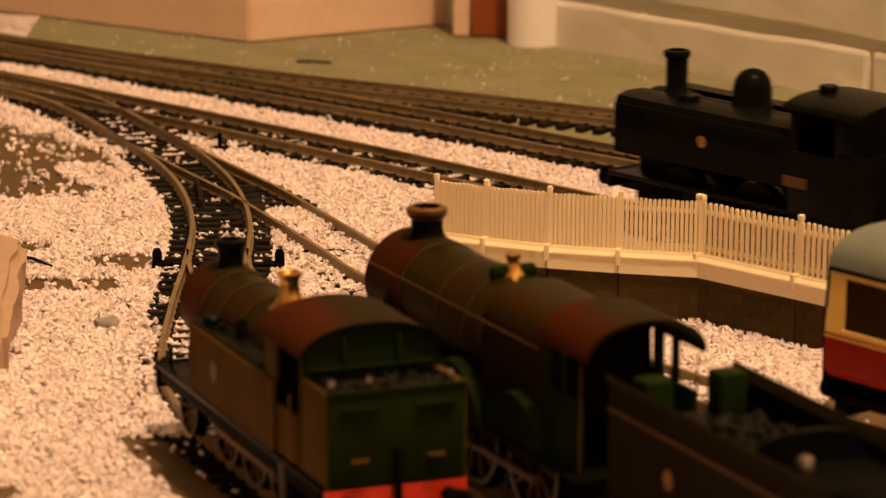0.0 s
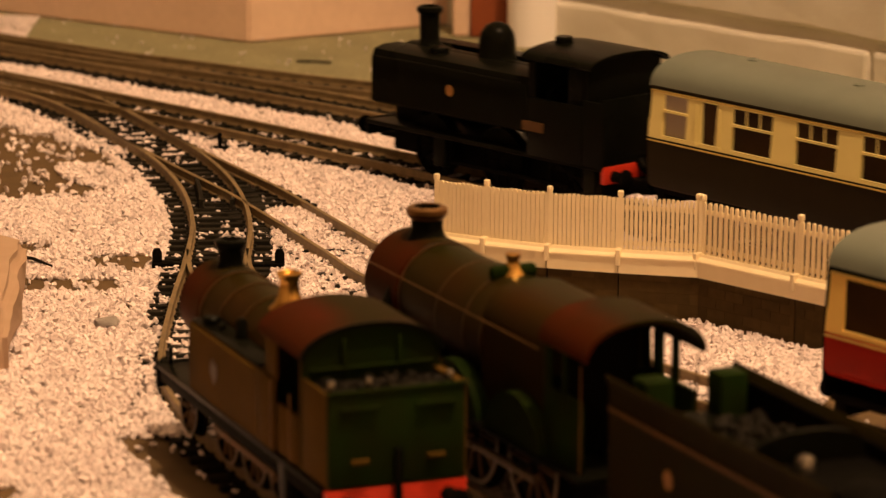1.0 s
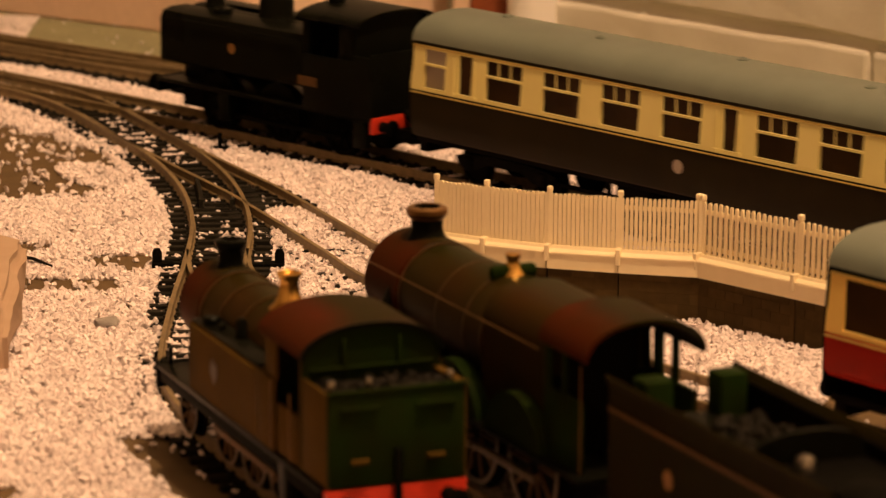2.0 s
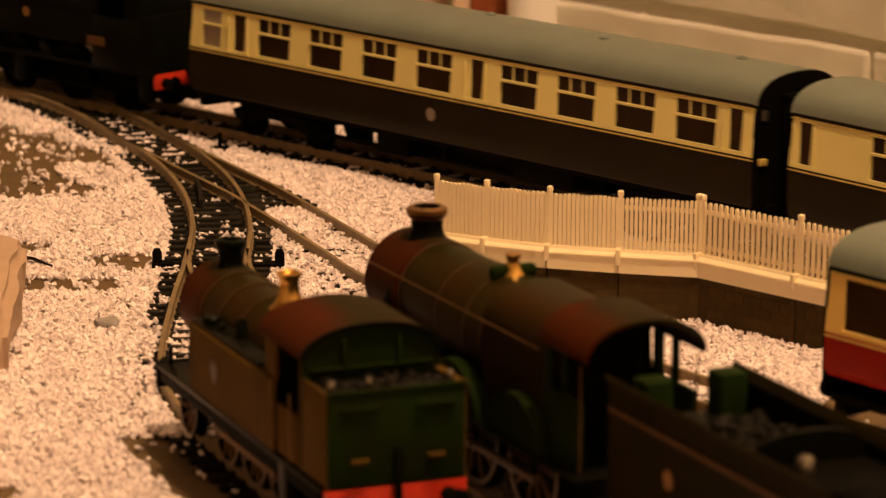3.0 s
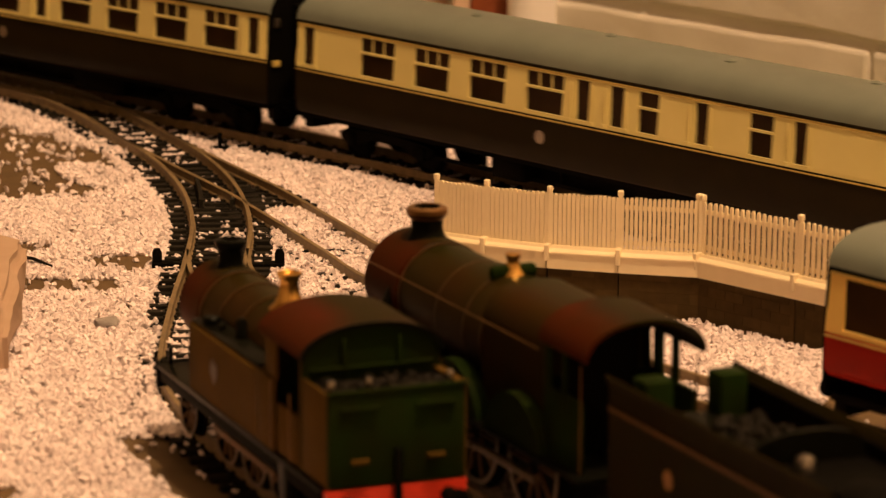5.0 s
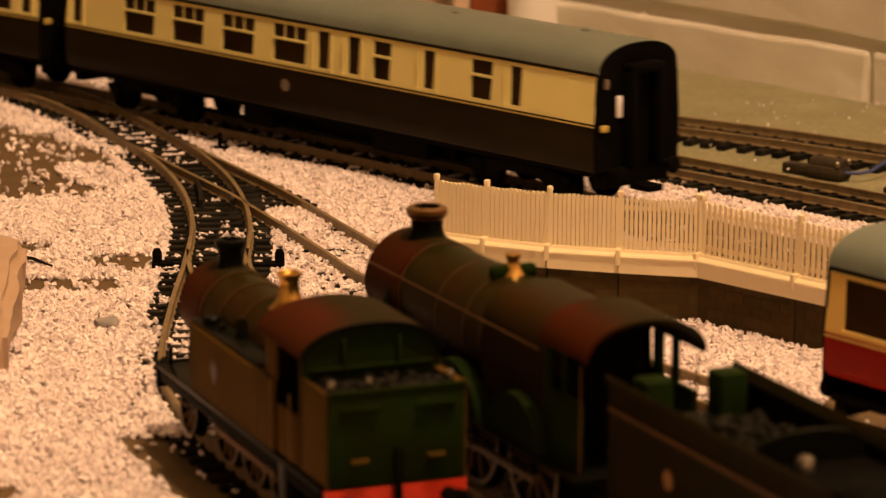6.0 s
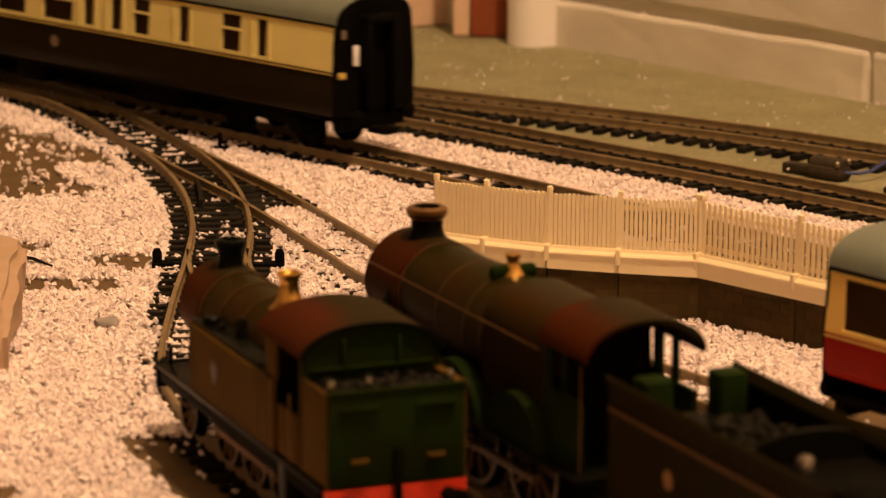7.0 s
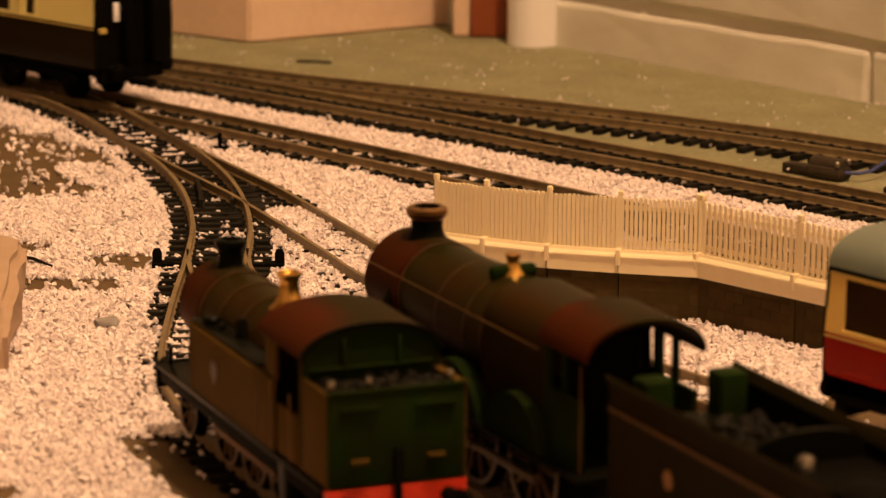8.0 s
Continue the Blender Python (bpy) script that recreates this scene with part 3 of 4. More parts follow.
def chimney(loco, x, zb, zt, r, cap, parent=None):
    c = part("chimney", lathe(B(), [(r * 1.38, zb), (r * 1.12, zb + 1.4), (r, zb + 3), (r * 1.04, zt - 2.6), (r * 1.15, zt - 2.4), (r * 1.32, zt - 1.6), (r * 1.28, zt - 0.4), (r * 1.05, zt), (r * 0.8, zt), (r * 0.75, zt - 4)], (x, 0, 0), "z", 24), M_BLACK, loco)
    if cap:
        part("copper_cap", lathe(B(), [(r * 1.06, zt - 2.8), (r * 1.16, zt - 2.4), (r * 1.33, zt - 1.5), (r * 1.3, zt - 0.2), (r * 1.1, zt + 0.2), (r * 0.85, zt + 0.2), (r * 0.8, zt - 1.0)], (x, 0, 0), "z", 24), M_CAP, c, "dull copper chimney cap")
    return c


def splasher(loco, name, x, r, zc, zmin, y0, y1, material):
    a0 = math.asin(max(-1.0, (zmin - zc) / r))
    pts = [(x + r * math.cos(a0 + (math.pi - 2 * a0) * i / 20), zc + r * math.sin(a0 + (math.pi - 2 * a0) * i / 20)) for i in range(21)]
    part(name, prism(B(), pts, min(y0, y1), max(y0, y1), "y"), material, loco)


def buffers(loco, x, sgn, z=13.5, y=11.5, material=M_DULLBLACK):
    prof = [(1.8, 0), (1.5, 3.2), (0.9, 3.3), (0.9, 5.2), (2.8, 5.3), (2.8, 6.0), (2.2, 6.4)]
    if sgn < 0:
        prof = [(r, -h) for r, h in reversed(prof)]
    for s in (1, -1):
        part("buffer", lathe(B(), prof, (x, s * y, z), "x", 16), material, loco)


def handrail(loco, pts, r=0.22):
    part("handrail", wire(B(), pts, r, 6), M_LINING, loco, "thin dull handrail")


def build_pannier(m):
    lo = thing("pannier_tank_engine", "unlined black pannier tank engine pulling two coaches", "model locomotive", m)
    part("footplate", box(B(), -50, 57, -16, 16, 14, 15.4, 0.3), M_BLACK, lo)
    for x in (57, -50):
        part("buffer_beam", box(B(), x - 0.8, x + 0.8, -15.6, 15.6, 10.2, 15.6, 0.3), M_RED if x < 0 else M_BLACK, lo, "red painted buffer beam" if x < 0 else "")
        buffers(lo, x, 1 if x > 0 else -1, 12.4)
    part("boiler", cyl(B(), 9.6, -20, 48, (0, 0, 29.5), "x", 32, 0.6), M_BLACK, lo)
    part("smokebox", cyl(B(), 10.4, 38, 53, (0, 0, 29.5), "x", 32, 0.8), M_BLACK, lo)
    part("smokebox_door", lathe(B(), [(8.4, 52.5), (8.0, 53.8), (5, 55.0), (0.01, 55.6)], (0, 0, 29.5), "x", 28), M_BLACK, lo)
    part("saddle", box(B(), 39, 52, -8, 8, 14, 22, 0.8), M_BLACK, lo)
    for s in (1, -1):
        pts = [(s * 9.0, 21.5), (s * 15.6, 21.5), (s * 16.4, 22.3), (s * 16.4, 36), (s * 15.2, 38.6), (s * 11.5, 39.6), (s * 5, 39.6), (s * 9.0, 34)]
        t = part("pannier_tank", prism(B(), pts, -18, 54), M_BLACK, lo, "flat sided black water tank")
        part("tank_emblem", lathe(B(), [(1.6, 0), (1.8, 0.2)] if s > 0 else [(1.8, -0.2), (1.6, 0)], (17, s * 16.45, 30), "y", 18), M_ORANGE, t, "worn gold lion crest")
        part("handrail", wire(B(), [(x, s * 16.9, 36.8) for x in (-16, 0, 20, 40, 52)], 0.22, 6), M_BLACK, t)
        part("step", box(B(), -47, -42, s * 12, s * 16, 5, 14, 0.3), M_BLACK, lo)
        part("step", box(B(), 20, 25, s * 13, s * 16, 5, 14, 0.3), M_BLACK, lo)
        part("cab_side", box(B(), -42, -18, s * 15.4, s * 16.4, 15, 33, 0.2), M_BLACK, lo)
        part("cab_post", box(B(), -42, -35.5, s * 15.0, s * 16.2, 33, 45.6, 0.2), M_BLACK, lo)
        part("cab_post", box(B(), -21, -18, s * 15.0, s * 16.2, 33, 45.6, 0.2), M_BLACK, lo)
        part("bunker_side", box(B(), -50, -36, s * 15.2, s * 16.2, 15, 35, 0.3), M_BLACK, lo)
        part("number_plate", box(B(), -25, -16, s * 16.3 if s > 0 else -16.7, s * 16.7 if s > 0 else -16.3, 22.5, 25.5), M_LINING, lo, "small brass number plate")
        for x in (-30, 0, 31):
            splasher(lo, "splasher", x, 10.2, 9.6, 14.8, s * 7.2, s * 11, M_BLACK)
        part("side_rod", box(B(), -32, 33, s * 11.0, s * 12.0, 5.4, 7.0, 0.3), M_DULLBLACK, lo)
    part("cab_front", box(B(), -19, -18, -15.8, 15.8, 15, 44), M_BLACK, lo)
    part("cab_back", box(B(), -43, -42, -15.8, 15.8, 15, 45.4), M_BLACK, lo)
    for x in (-42.6, -18.6):
        part("cab_arch", prism(B(), [(15.8, 43.5)] + roof_arc(16.0, 45.0, 47.7, 14, 2.0)[1:-1] + [(-15.8, 43.5)], x - 0.45, x + 0.45), M_BLACK, lo)
    part("bunker_back", box(B(), -50.5, -49.5, -15.8, 15.8, 15, 36, 0.3), M_BLACK, lo)
    part("bunker_coal", box(B(), -49.5, -37, -15, 15, 15, 33, 2.0), M_COAL, lo)
    ro = part("cab_roof", prism(B(), roof_arc(17.2, 44.8, 48.6, 14, 2.0) + list(reversed(roof_arc(16.6, 44.2, 47.8, 14, 2.0))), -45.5, -15.5), M_BLACK, lo)
    part("whistle", lathe(B(), [(2.8, 47.8), (2.8, 50), (2.4, 50.4)], (-20, 3, 0), "z", 14), M_BLACK, ro)
    chimney(lo, 44.5, 38.5, 51.8, 3.2, False)
    part("dome", lathe(B(), [(8.0, 37), (6.3, 39.0), (5.8, 41), (5.8, 44.5), (5.2, 47.2), (3.6, 49.4), (1.6, 50.3), (0.01, 50.5)], (13, 0, 0), "z", 28), M_BLACK, lo, "smooth black dome")
    part("safety_valve", lathe(B(), [(4.0, 38), (2.6, 40), (2.3, 44), (2.0, 45)], (-10, 0, 0), "z", 18), M_BLACK, lo)
    part("tank_filler", cyl(B(), 3.2, 39, 41.4, (30, 9, 0), "z", 18, 0.4), M_BLACK, lo)
    part("frames", box(B(), -48, 54, -6.5, 6.5, 5, 14), M_DULLBLACK, lo)
    # row of dark hoses added to cover the shaded half of the red beam
    for y in (-13, -9.5, -6, -2.5, 0.5):
        part("hose", wire(B(), [(-50.5, y, 16), (-53, y, 14), (-54, y, 10), (-52.5, y, 6)], 1.5, 8), M_DULLBLACK, lo)
    part("rear_coupling", box(B(), -60, -50, -5, 5, 7, 11, 0.6), M_DULLBLACK, lo)
    part("coupling", box(B(), 57, 64, -4, 4, 7.5, 9, 0.3), M_DULLBLACK, lo)
    tank_wheelset(lo, (-30, 0, 31), 9.2, tyre=M_DULLBLACK, spoke=M_DULLBLACK)
    return lo


def build_prairie(m):
    lo = thing("tank_engine", "dark green side tank engine parked on a curved siding", "model locomotive", m)
    part("footplate", box(B(), -64, 49, -16.2, 16.2, 15.5, 16.8, 0.3), M_BLACK, lo)
    part("buffer_beam", box(B(), 48.5, 50.5, -16.2, 16.2, 10.8, 17.0, 0.3), M_BLACK, lo)
    part("buffer_beam", box(B(), -66, -64, -15.8, 15.8, 9.0, 16.6, 0.3), M_RED, lo, "red painted buffer beam")
    buffers(lo, 50, 1)
    buffers(lo, -66, -1)
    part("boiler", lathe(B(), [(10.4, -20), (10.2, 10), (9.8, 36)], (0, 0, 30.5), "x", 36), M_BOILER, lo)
    for x, r in ((35, 10.1), (22, 10.3), (8, 10.5)):
        part("boiler_band", lathe(B(), [(r, x - 0.5), (r + 0.15, x), (r, x + 0.5)], (0, 0, 30.5), "x", 36), M_BAND, lo, "thin dull orange boiler band")
    part("smokebox", cyl(B(), 10.3, 36, 50, (0, 0, 30.5), "x", 36, 0.6), M_CABROOF, lo, "smokebox with a red reflection painted on one flank")
    part("smokebox_door", lathe(B(), [(8.8, 49.8), (8.0, 51.2), (4, 52.4), (0.01, 52.8)], (0, 0, 30.5), "x", 28), M_BLACK, lo)
    part("saddle", box(B(), 37, 49, -8, 8, 16, 23, 1.0), M_BLACK, lo)
    chimney(lo, 42, 39.0, 47.0, 2.9, False)
    part("safety_valve", lathe(B(), [(4.8, 39.6), (3.2, 41.2), (2.5, 42.8), (2.2, 45.4), (2.3, 46.3), (2.9, 47.2), (3.0, 47.8), (2.5, 48.0), (1.9, 47.2)], (1, 0, 0), "z", 26), M_BRASS, lo, "polished brass safety valve bonnet")
    for s in (1, -1):
        pts = [(s * 9, 17), (s * 16.0, 17), (s * 16.2, 17.6), (s * 16.2, 32.0), (s * 15.4, 32.8), (s * 11.5, 33.0), (s * 9, 31.5)]
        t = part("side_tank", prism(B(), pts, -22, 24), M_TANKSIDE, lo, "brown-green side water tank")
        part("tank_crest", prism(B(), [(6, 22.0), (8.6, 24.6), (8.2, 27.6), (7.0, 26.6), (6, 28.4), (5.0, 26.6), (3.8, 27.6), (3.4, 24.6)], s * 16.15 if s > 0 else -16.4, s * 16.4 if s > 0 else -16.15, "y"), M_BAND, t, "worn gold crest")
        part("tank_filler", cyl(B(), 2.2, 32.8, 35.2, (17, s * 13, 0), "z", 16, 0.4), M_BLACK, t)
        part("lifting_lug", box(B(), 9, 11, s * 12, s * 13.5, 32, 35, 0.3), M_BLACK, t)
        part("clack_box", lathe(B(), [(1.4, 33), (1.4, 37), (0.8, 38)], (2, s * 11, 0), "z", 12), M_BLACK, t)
        # black sheet added so the tank top is darker than the sides
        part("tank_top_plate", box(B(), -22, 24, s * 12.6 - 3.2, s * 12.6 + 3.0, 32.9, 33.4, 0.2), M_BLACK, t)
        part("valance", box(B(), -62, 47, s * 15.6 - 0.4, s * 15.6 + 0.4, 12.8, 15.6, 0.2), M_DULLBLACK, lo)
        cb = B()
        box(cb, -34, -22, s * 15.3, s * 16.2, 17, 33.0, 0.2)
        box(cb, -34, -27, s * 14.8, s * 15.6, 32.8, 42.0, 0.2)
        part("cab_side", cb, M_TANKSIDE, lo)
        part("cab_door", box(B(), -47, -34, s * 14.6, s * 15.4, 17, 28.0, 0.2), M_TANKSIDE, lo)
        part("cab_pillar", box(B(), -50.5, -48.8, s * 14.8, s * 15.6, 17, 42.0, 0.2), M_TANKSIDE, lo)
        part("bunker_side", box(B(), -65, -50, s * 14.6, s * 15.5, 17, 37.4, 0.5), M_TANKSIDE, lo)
        handrail(lo, [(-34.5, s * 16.9, 18), (-34.5, s * 16.9, 33)])
        handrail(lo, [(-46.5, s * 16.9, 18), (-46.5, s * 16.9, 33)])
        part("coupling_rod", box(B(), -24, 18, s * 11.8, s * 12.6, 7.8, 9.4, 0.3), M_LINING, lo)
        part("cab_step", box(B(), -42, -37, s * 13.5, s * 16.2, 5, 15.6, 0.3), M_BLACK, lo)
        part("lamp_iron", box(B(), 46, 47.5, s * 13, s * 14, 16.6, 21, 0.2), M_BLACK, lo)
        part("cab_back_rib", box(B(), -51.4, -50.6, s * 6.2 - 0.5, s * 6.2 + 0.5, 37.5, 45, 0.2), M_GWGREEN, lo)
    part("cab_front", prism(B(), [(-15.2, 17), (15.2, 17), (15.2, 41)] + roof_arc(15.2, 41.2, 47.0, 12, 2.0)[1:-1] + [(-15.2, 41)], -28, -27.2), M_GWGREEN, lo)
    part("firebox_casing", box(B(), -27.2, -20, -10.5, 10.5, 17, 40.5, 3.0), M_BOILER, lo)
    cbk = prism(B(), [(-15.6, 17), (15.6, 17), (15.6, 41)] + roof_arc(15.3, 41.2, 47.3, 12, 2.0)[1:-1] + [(-15.6, 41)], -50.6, -49.8)
    part("cab_back", cbk, M_GWGREEN, lo)
    part("cab_back_ledge", box(B(), -51.6, -50.5, -14, 14, 38.6, 39.2, 0.2), M_GWGREEN, lo)
    ro = part("cab_roof", prism(B(), roof_arc(16.0, 41.4, 48.2, 18, 2.0) + list(reversed(roof_arc(15.4, 40.9, 47.4, 18, 2.0))), -51, -23), M_CABROOF, lo, "curved cab roof with a red-brown reflection painted on one flank")
    part("roof_rib", prism(B(), roof_arc(16.2, 41.5, 48.5, 18, 2.0) + list(reversed(roof_arc(15.4, 41.0, 47.6, 18, 2.0))), -51.6, -50.8), M_BLACK, ro)
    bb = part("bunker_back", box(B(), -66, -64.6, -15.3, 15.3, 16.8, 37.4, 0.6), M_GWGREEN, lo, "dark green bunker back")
    for y in (-8.5, 8.5):
        part("bunker_grip", box(B(), -67.4, -66, y - 2.0, y + 2.0, 22.2, 23.2, 0.3), M_TANKSIDE, bb)
        part("bunker_grip", box(B(), -67.0, -66, y - 4.5, y + 4.5, 33.6, 34.4, 0.3), M_GWGREEN, bb)
    part("fire_iron", box(B(), -67.4, -66, -0.8, 0.8, 9, 25, 0.3), M_BLACK, bb)
    part("bunker_rim", box(B(), -66.4, -65.2, -15.5, 15.5, 37.2, 37.9, 0.3), M_GWGREEN, bb)
    coal = B()
    rng = random.Random(4)
    for _ in range(110):
        t = bmesh.ops.create_icosphere(coal, subdivisions=1, radius=rng.uniform(0.7, 1.6))["verts"]
        o = Vector((rng.uniform(-63.5, -50), rng.uniform(-13.5, 13.5), rng.uniform(35.2, 36.6)))
        for v in t:
            v.co = v.co * rng.uniform(0.75, 1.2) + o
    tagged(part("coal_load", coal, M_COAL, lo, "heap of broken coal", smooth=False), kind="stuff")
    part("coal_space_floor", box(B(), -64.6, -50.6, -15, 15, 17, 36.2), M_DULLBLACK, lo)
    for y in (13.2, 5.0, -13.2):
        part("lamp_bracket", box(B(), -63, -61.5, y - 0.7, y + 0.7, 37, 39.4, 0.4), M_STEEL, lo, "small bright steel fitting")
    part("frames", box(B(), -62, 52, -6.5, 6.5, 5, 15.5), M_DULLBLACK, lo)
    part("coupling", box(B(), -72, -66, -4, 4, 7.5, 9, 0.3), M_DULLBLACK, lo)
    tank_wheelset(lo, (-22, -3, 16), 9.2)
    tank_wheelset(lo, (-50, 44), 6.2)
    return lo


def build_tender_engine(m):
    lo = thing("tender_engine", "dark green express steam engine with tapered boiler", "model locomotive", m)
    part("footplate", box(B(), -62, 60, -16.2, 16.2, 17.5, 18.6, 0.3), M_BLACK, lo)
    part("front_platform", box(B(), 56, 72, -16.0, 16.0, 12.5, 15.0, 0.3), M_BLACK, lo)
    part("buffer_beam", box(B(), 71, 72.6, -16.2, 16.2, 10, 16.0, 0.3), M_RED, lo, "red painted buffer beam")
    buffers(lo, 72.6, 1)
    part("smokebox", cyl(B(), 12.1, 42, 61, (0, 0, 34.8), "x", 40, 0.8), M_CABROOF, lo, "smokebox, one flank coloured with a red reflection")
    part("smokebox_door", lathe(B(), [(11.2, 60.8), (10.4, 62.4), (5, 64.2), (0.01, 64.8)], (0, 0, 34.8), "x", 32), M_BLACK, lo)
    part("saddle", box(B(), 43, 60, -9, 9, 16, 27, 1.0), M_BLACK, lo)
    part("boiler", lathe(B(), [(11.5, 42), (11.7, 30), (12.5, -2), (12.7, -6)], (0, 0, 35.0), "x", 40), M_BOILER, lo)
    for x, r in ((41, 11.8), (20, 12.0), (4, 12.5), (-6, 12.85)):
        part("boiler_band", lathe(B(), [(r, x - 0.5), (r + 0.15, x), (r, x + 0.5)], (0, 0, 35.0), "x", 40), M_BAND, lo, "thin dull orange boiler band")
    fb = [(-11.8, 19), (-12.3, 35)] + [(-y, z) for y, z in roof_arc(12.3, 37, 48.4, 14, 2.8)] + [(12.3, 35), (11.8, 19)]
    part("firebox", prism(B(), fb, -40, -6), M_BOILER, lo, "dark green square-topped firebox")
    chimney(lo, 51, 45.6, 53.5, 3.7, True)
    sv = part("safety_valve", lathe(B(), [(3.2, 46.9), (2.4, 48.0), (1.7, 49.2), (1.4, 50.6), (1.8, 51.5), (1.7, 52.0), (1.1, 52.2)], (4, 0, 0), "z", 26), M_BRASS, lo, "polished brass safety valve bonnet")
    part("top_feed", box(B(), 2.6, 5.4, -5.8, 5.8, 46.2, 49.6, 1.2), M_GWGREEN, lo)
    for s in (1, -1):
        handrail(lo, [(x, s * 12.9, 40.5) for x in (60, 30, 0, -36)], 0.16)
        splasher(lo, "nameplate_splasher", 4, 15.2, 14, 18.2, s * 12, s * 15.5, M_GWGREEN)
        splasher(lo, "splasher", -28, 15.2, 14, 18.2, s * 12, s * 15.5, M_GWGREEN)
        part("cylinder", cyl(B(), 6.6, 40, 62, (0, s * 13.2, 11.5), "x", 26, 0.6), M_BLACK, lo)
        part("connecting_rod", box(B(), -4, 42, s * 13.4, s * 14.4, 10.4, 12.4, 0.3), M_TYRE, lo)
        part("coupling_rod", box(B(), -34, 34, s * 12.2, s * 13.0, 10, 12, 0.3), M_TYRE, lo)
        part("steam_pipe", wire(B(), [(46, s * 9.5, 38), (46, s * 12.5, 31), (46, s * 14, 24), (46, s * 13.6, 17)], 1.7, 10), M_BLACK, lo)
        cs = B()
        box(cs, -58, -40, s * 12.8, s * 13.6, 18, 34, 0.2)
        box(cs, -43, -40, s * 12.8, s * 13.6, 33, 43.6, 0.2)
        box(cs, -50, -48.5, s * 12.8, s * 13.6, 33, 43.6, 0.2)
        part("cab_side", cs, M_GWGREEN, lo)
        handrail(lo, [(-58, s * 13.8, 18), (-58, s * 13.8, 42)], 0.22)
    part("cab_front", box(B(), -41, -40, -13, 13, 18, 35.5), M_BLACK, lo)
    for y0, y1 in ((-13.2, -12.9), (-8.5, 8.5), (12.6, 13.2), (-11.5, -10.7)):
        part("cab_front_pillar", box(B(), -41, -40, y0, y1, 35.4, 44.6), M_BLACK, lo)
    part("cab_front_arch", prism(B(), roof_arc(13.6, 44.0, 49.9, 14, 2.1), -41.1, -39.9), M_BLACK, lo)
    ro = part("cab_roof", prism(B(), roof_arc(14.3, 43.6, 51.3, 18, 2.1) + list(reversed(roof_arc(13.7, 43.0, 50.4, 18, 2.1))), -61, -38.5), M_CABROOF, lo, "curved cab roof, one flank coloured with a red-brown reflection")
    part("frames", box(B(), -58, 66, -6.5, 6.5, 6, 17), M_DULLBLACK, lo)
    tank_wheelset(lo, (32, 2, -28), 12.6)
    tank_wheelset(lo, (62, 44), 5.8, 8.4)
    return lo


def build_tender(m):
    te = thing("tender", "dark green six-wheeled tender loaded with coal", "model tender", m)
    part("running_plate", box(B(), -48, 46, -16.2, 16.2, 16, 17.4, 0.3), M_BLACK, te)
    for s in (1, -1):
        sd = part("tender_side", prism(B(), [(s * 13.2, 17), (s * 14.2, 17), (s * 14.2, 40.6), (s * 15.2, 43.2), (s * 14.8, 43.6), (s * 13.2, 41.2)], -46, 45), M_TENDER, te, "green tender side, its shade put into the colour")
        part("lining", box(B(), -45, 45, s * 14.22 if s > 0 else -14.5, s * 14.5 if s > 0 else -14.22, 36.0, 36.9), M_LINING, sd, "thin orange lining")
        part("crest", lathe(B(), [(1.9, 0), (2.1, 0.15)] if s > 0 else [(2.1, -0.15), (1.9, 0)], (18, s * 14.25, 28.2), "y", 20), M_ORANGE, sd, "worn gold lion crest")
        part("tender_frame", box(B(), -46, 44, s * 12.2, s * 13.2, 5.5, 16, 0.3), M_DULLBLACK, te)
        part("locker", box(B(), 34.5, 41, s * 8.6 - 4.0, s * 8.6 + 2.4, 17.4, 43.8, 0.6), M_GWGREEN, te, "small green tool locker")
    # thin black sheets added to darken the inside of the tender walls
    for s in (1, -1):
        part("coal_plate", box(B(), -45.5, 40, s * 13.0 - 0.25, s * 13.0 + 0.25, 35, 41.6), M_DULLBLACK, te)
    part("tank_top", box(B(), -46, 40, -13.2, 13.2, 17, 35), M_BLACK, te)
    part("rear_panel", box(B(), -47, -45.8, -15.4, 15.4, 17, 40, 0.4), M_GWGREEN, te)
    part("rear_deck", box(B(), -46, -12, -13.2, 13.2, 35, 38.5, 0.8), M_DULLBLACK, te)
    part("coal_fender", prism(B(), roof_arc(13.2, 38, 45.0, 14, 2.6), -13, -11.8), M_BLACK, te)
    part("water_scoop_dome", lathe(B(), [(6.5, 38), (6.0, 39.6), (4.0, 40.8), (0.01, 41.2)], (-38, 2, 0), "z", 26), M_DULLBLACK, te, "dull black scoop dome")
    # steel lid added as the tender's highlight, placed to fit the camera's view
    part("filler_lid", lathe(B(), [(1.9, 38), (1.9, 40.6), (1.4, 41.2), (0.01, 41.4)], (-17, 3.2, 0), "z", 20), M_STEEL, te, "small bright lid standing for the tender's highlight")
    coal = B()
    rng = random.Random(8)
    for _ in range(160):
        t = bmesh.ops.create_icosphere(coal, subdivisions=1, radius=rng.uniform(0.9, 2.0))["verts"]
        o = Vector((rng.uniform(-10, 30), rng.uniform(-12.5, 12.5), rng.uniform(34.4, 36.2)))
        for v in t:
            v.co = v.co * rng.uniform(0.75, 1.2) + o
    tagged(part("coal_load", coal, M_COAL, te, "heap of broken coal", smooth=False), kind="stuff")
    tank_wheelset(te, (30, 0, -30), 8.0)
    return te


# ---- fence on its low brick wall ----
FENCE = [(-10, 998.5), (-1.8, 993), (12, 985), (29, 977), (48, 971.5), (70, 966.5), (94, 942), (118, 917)]


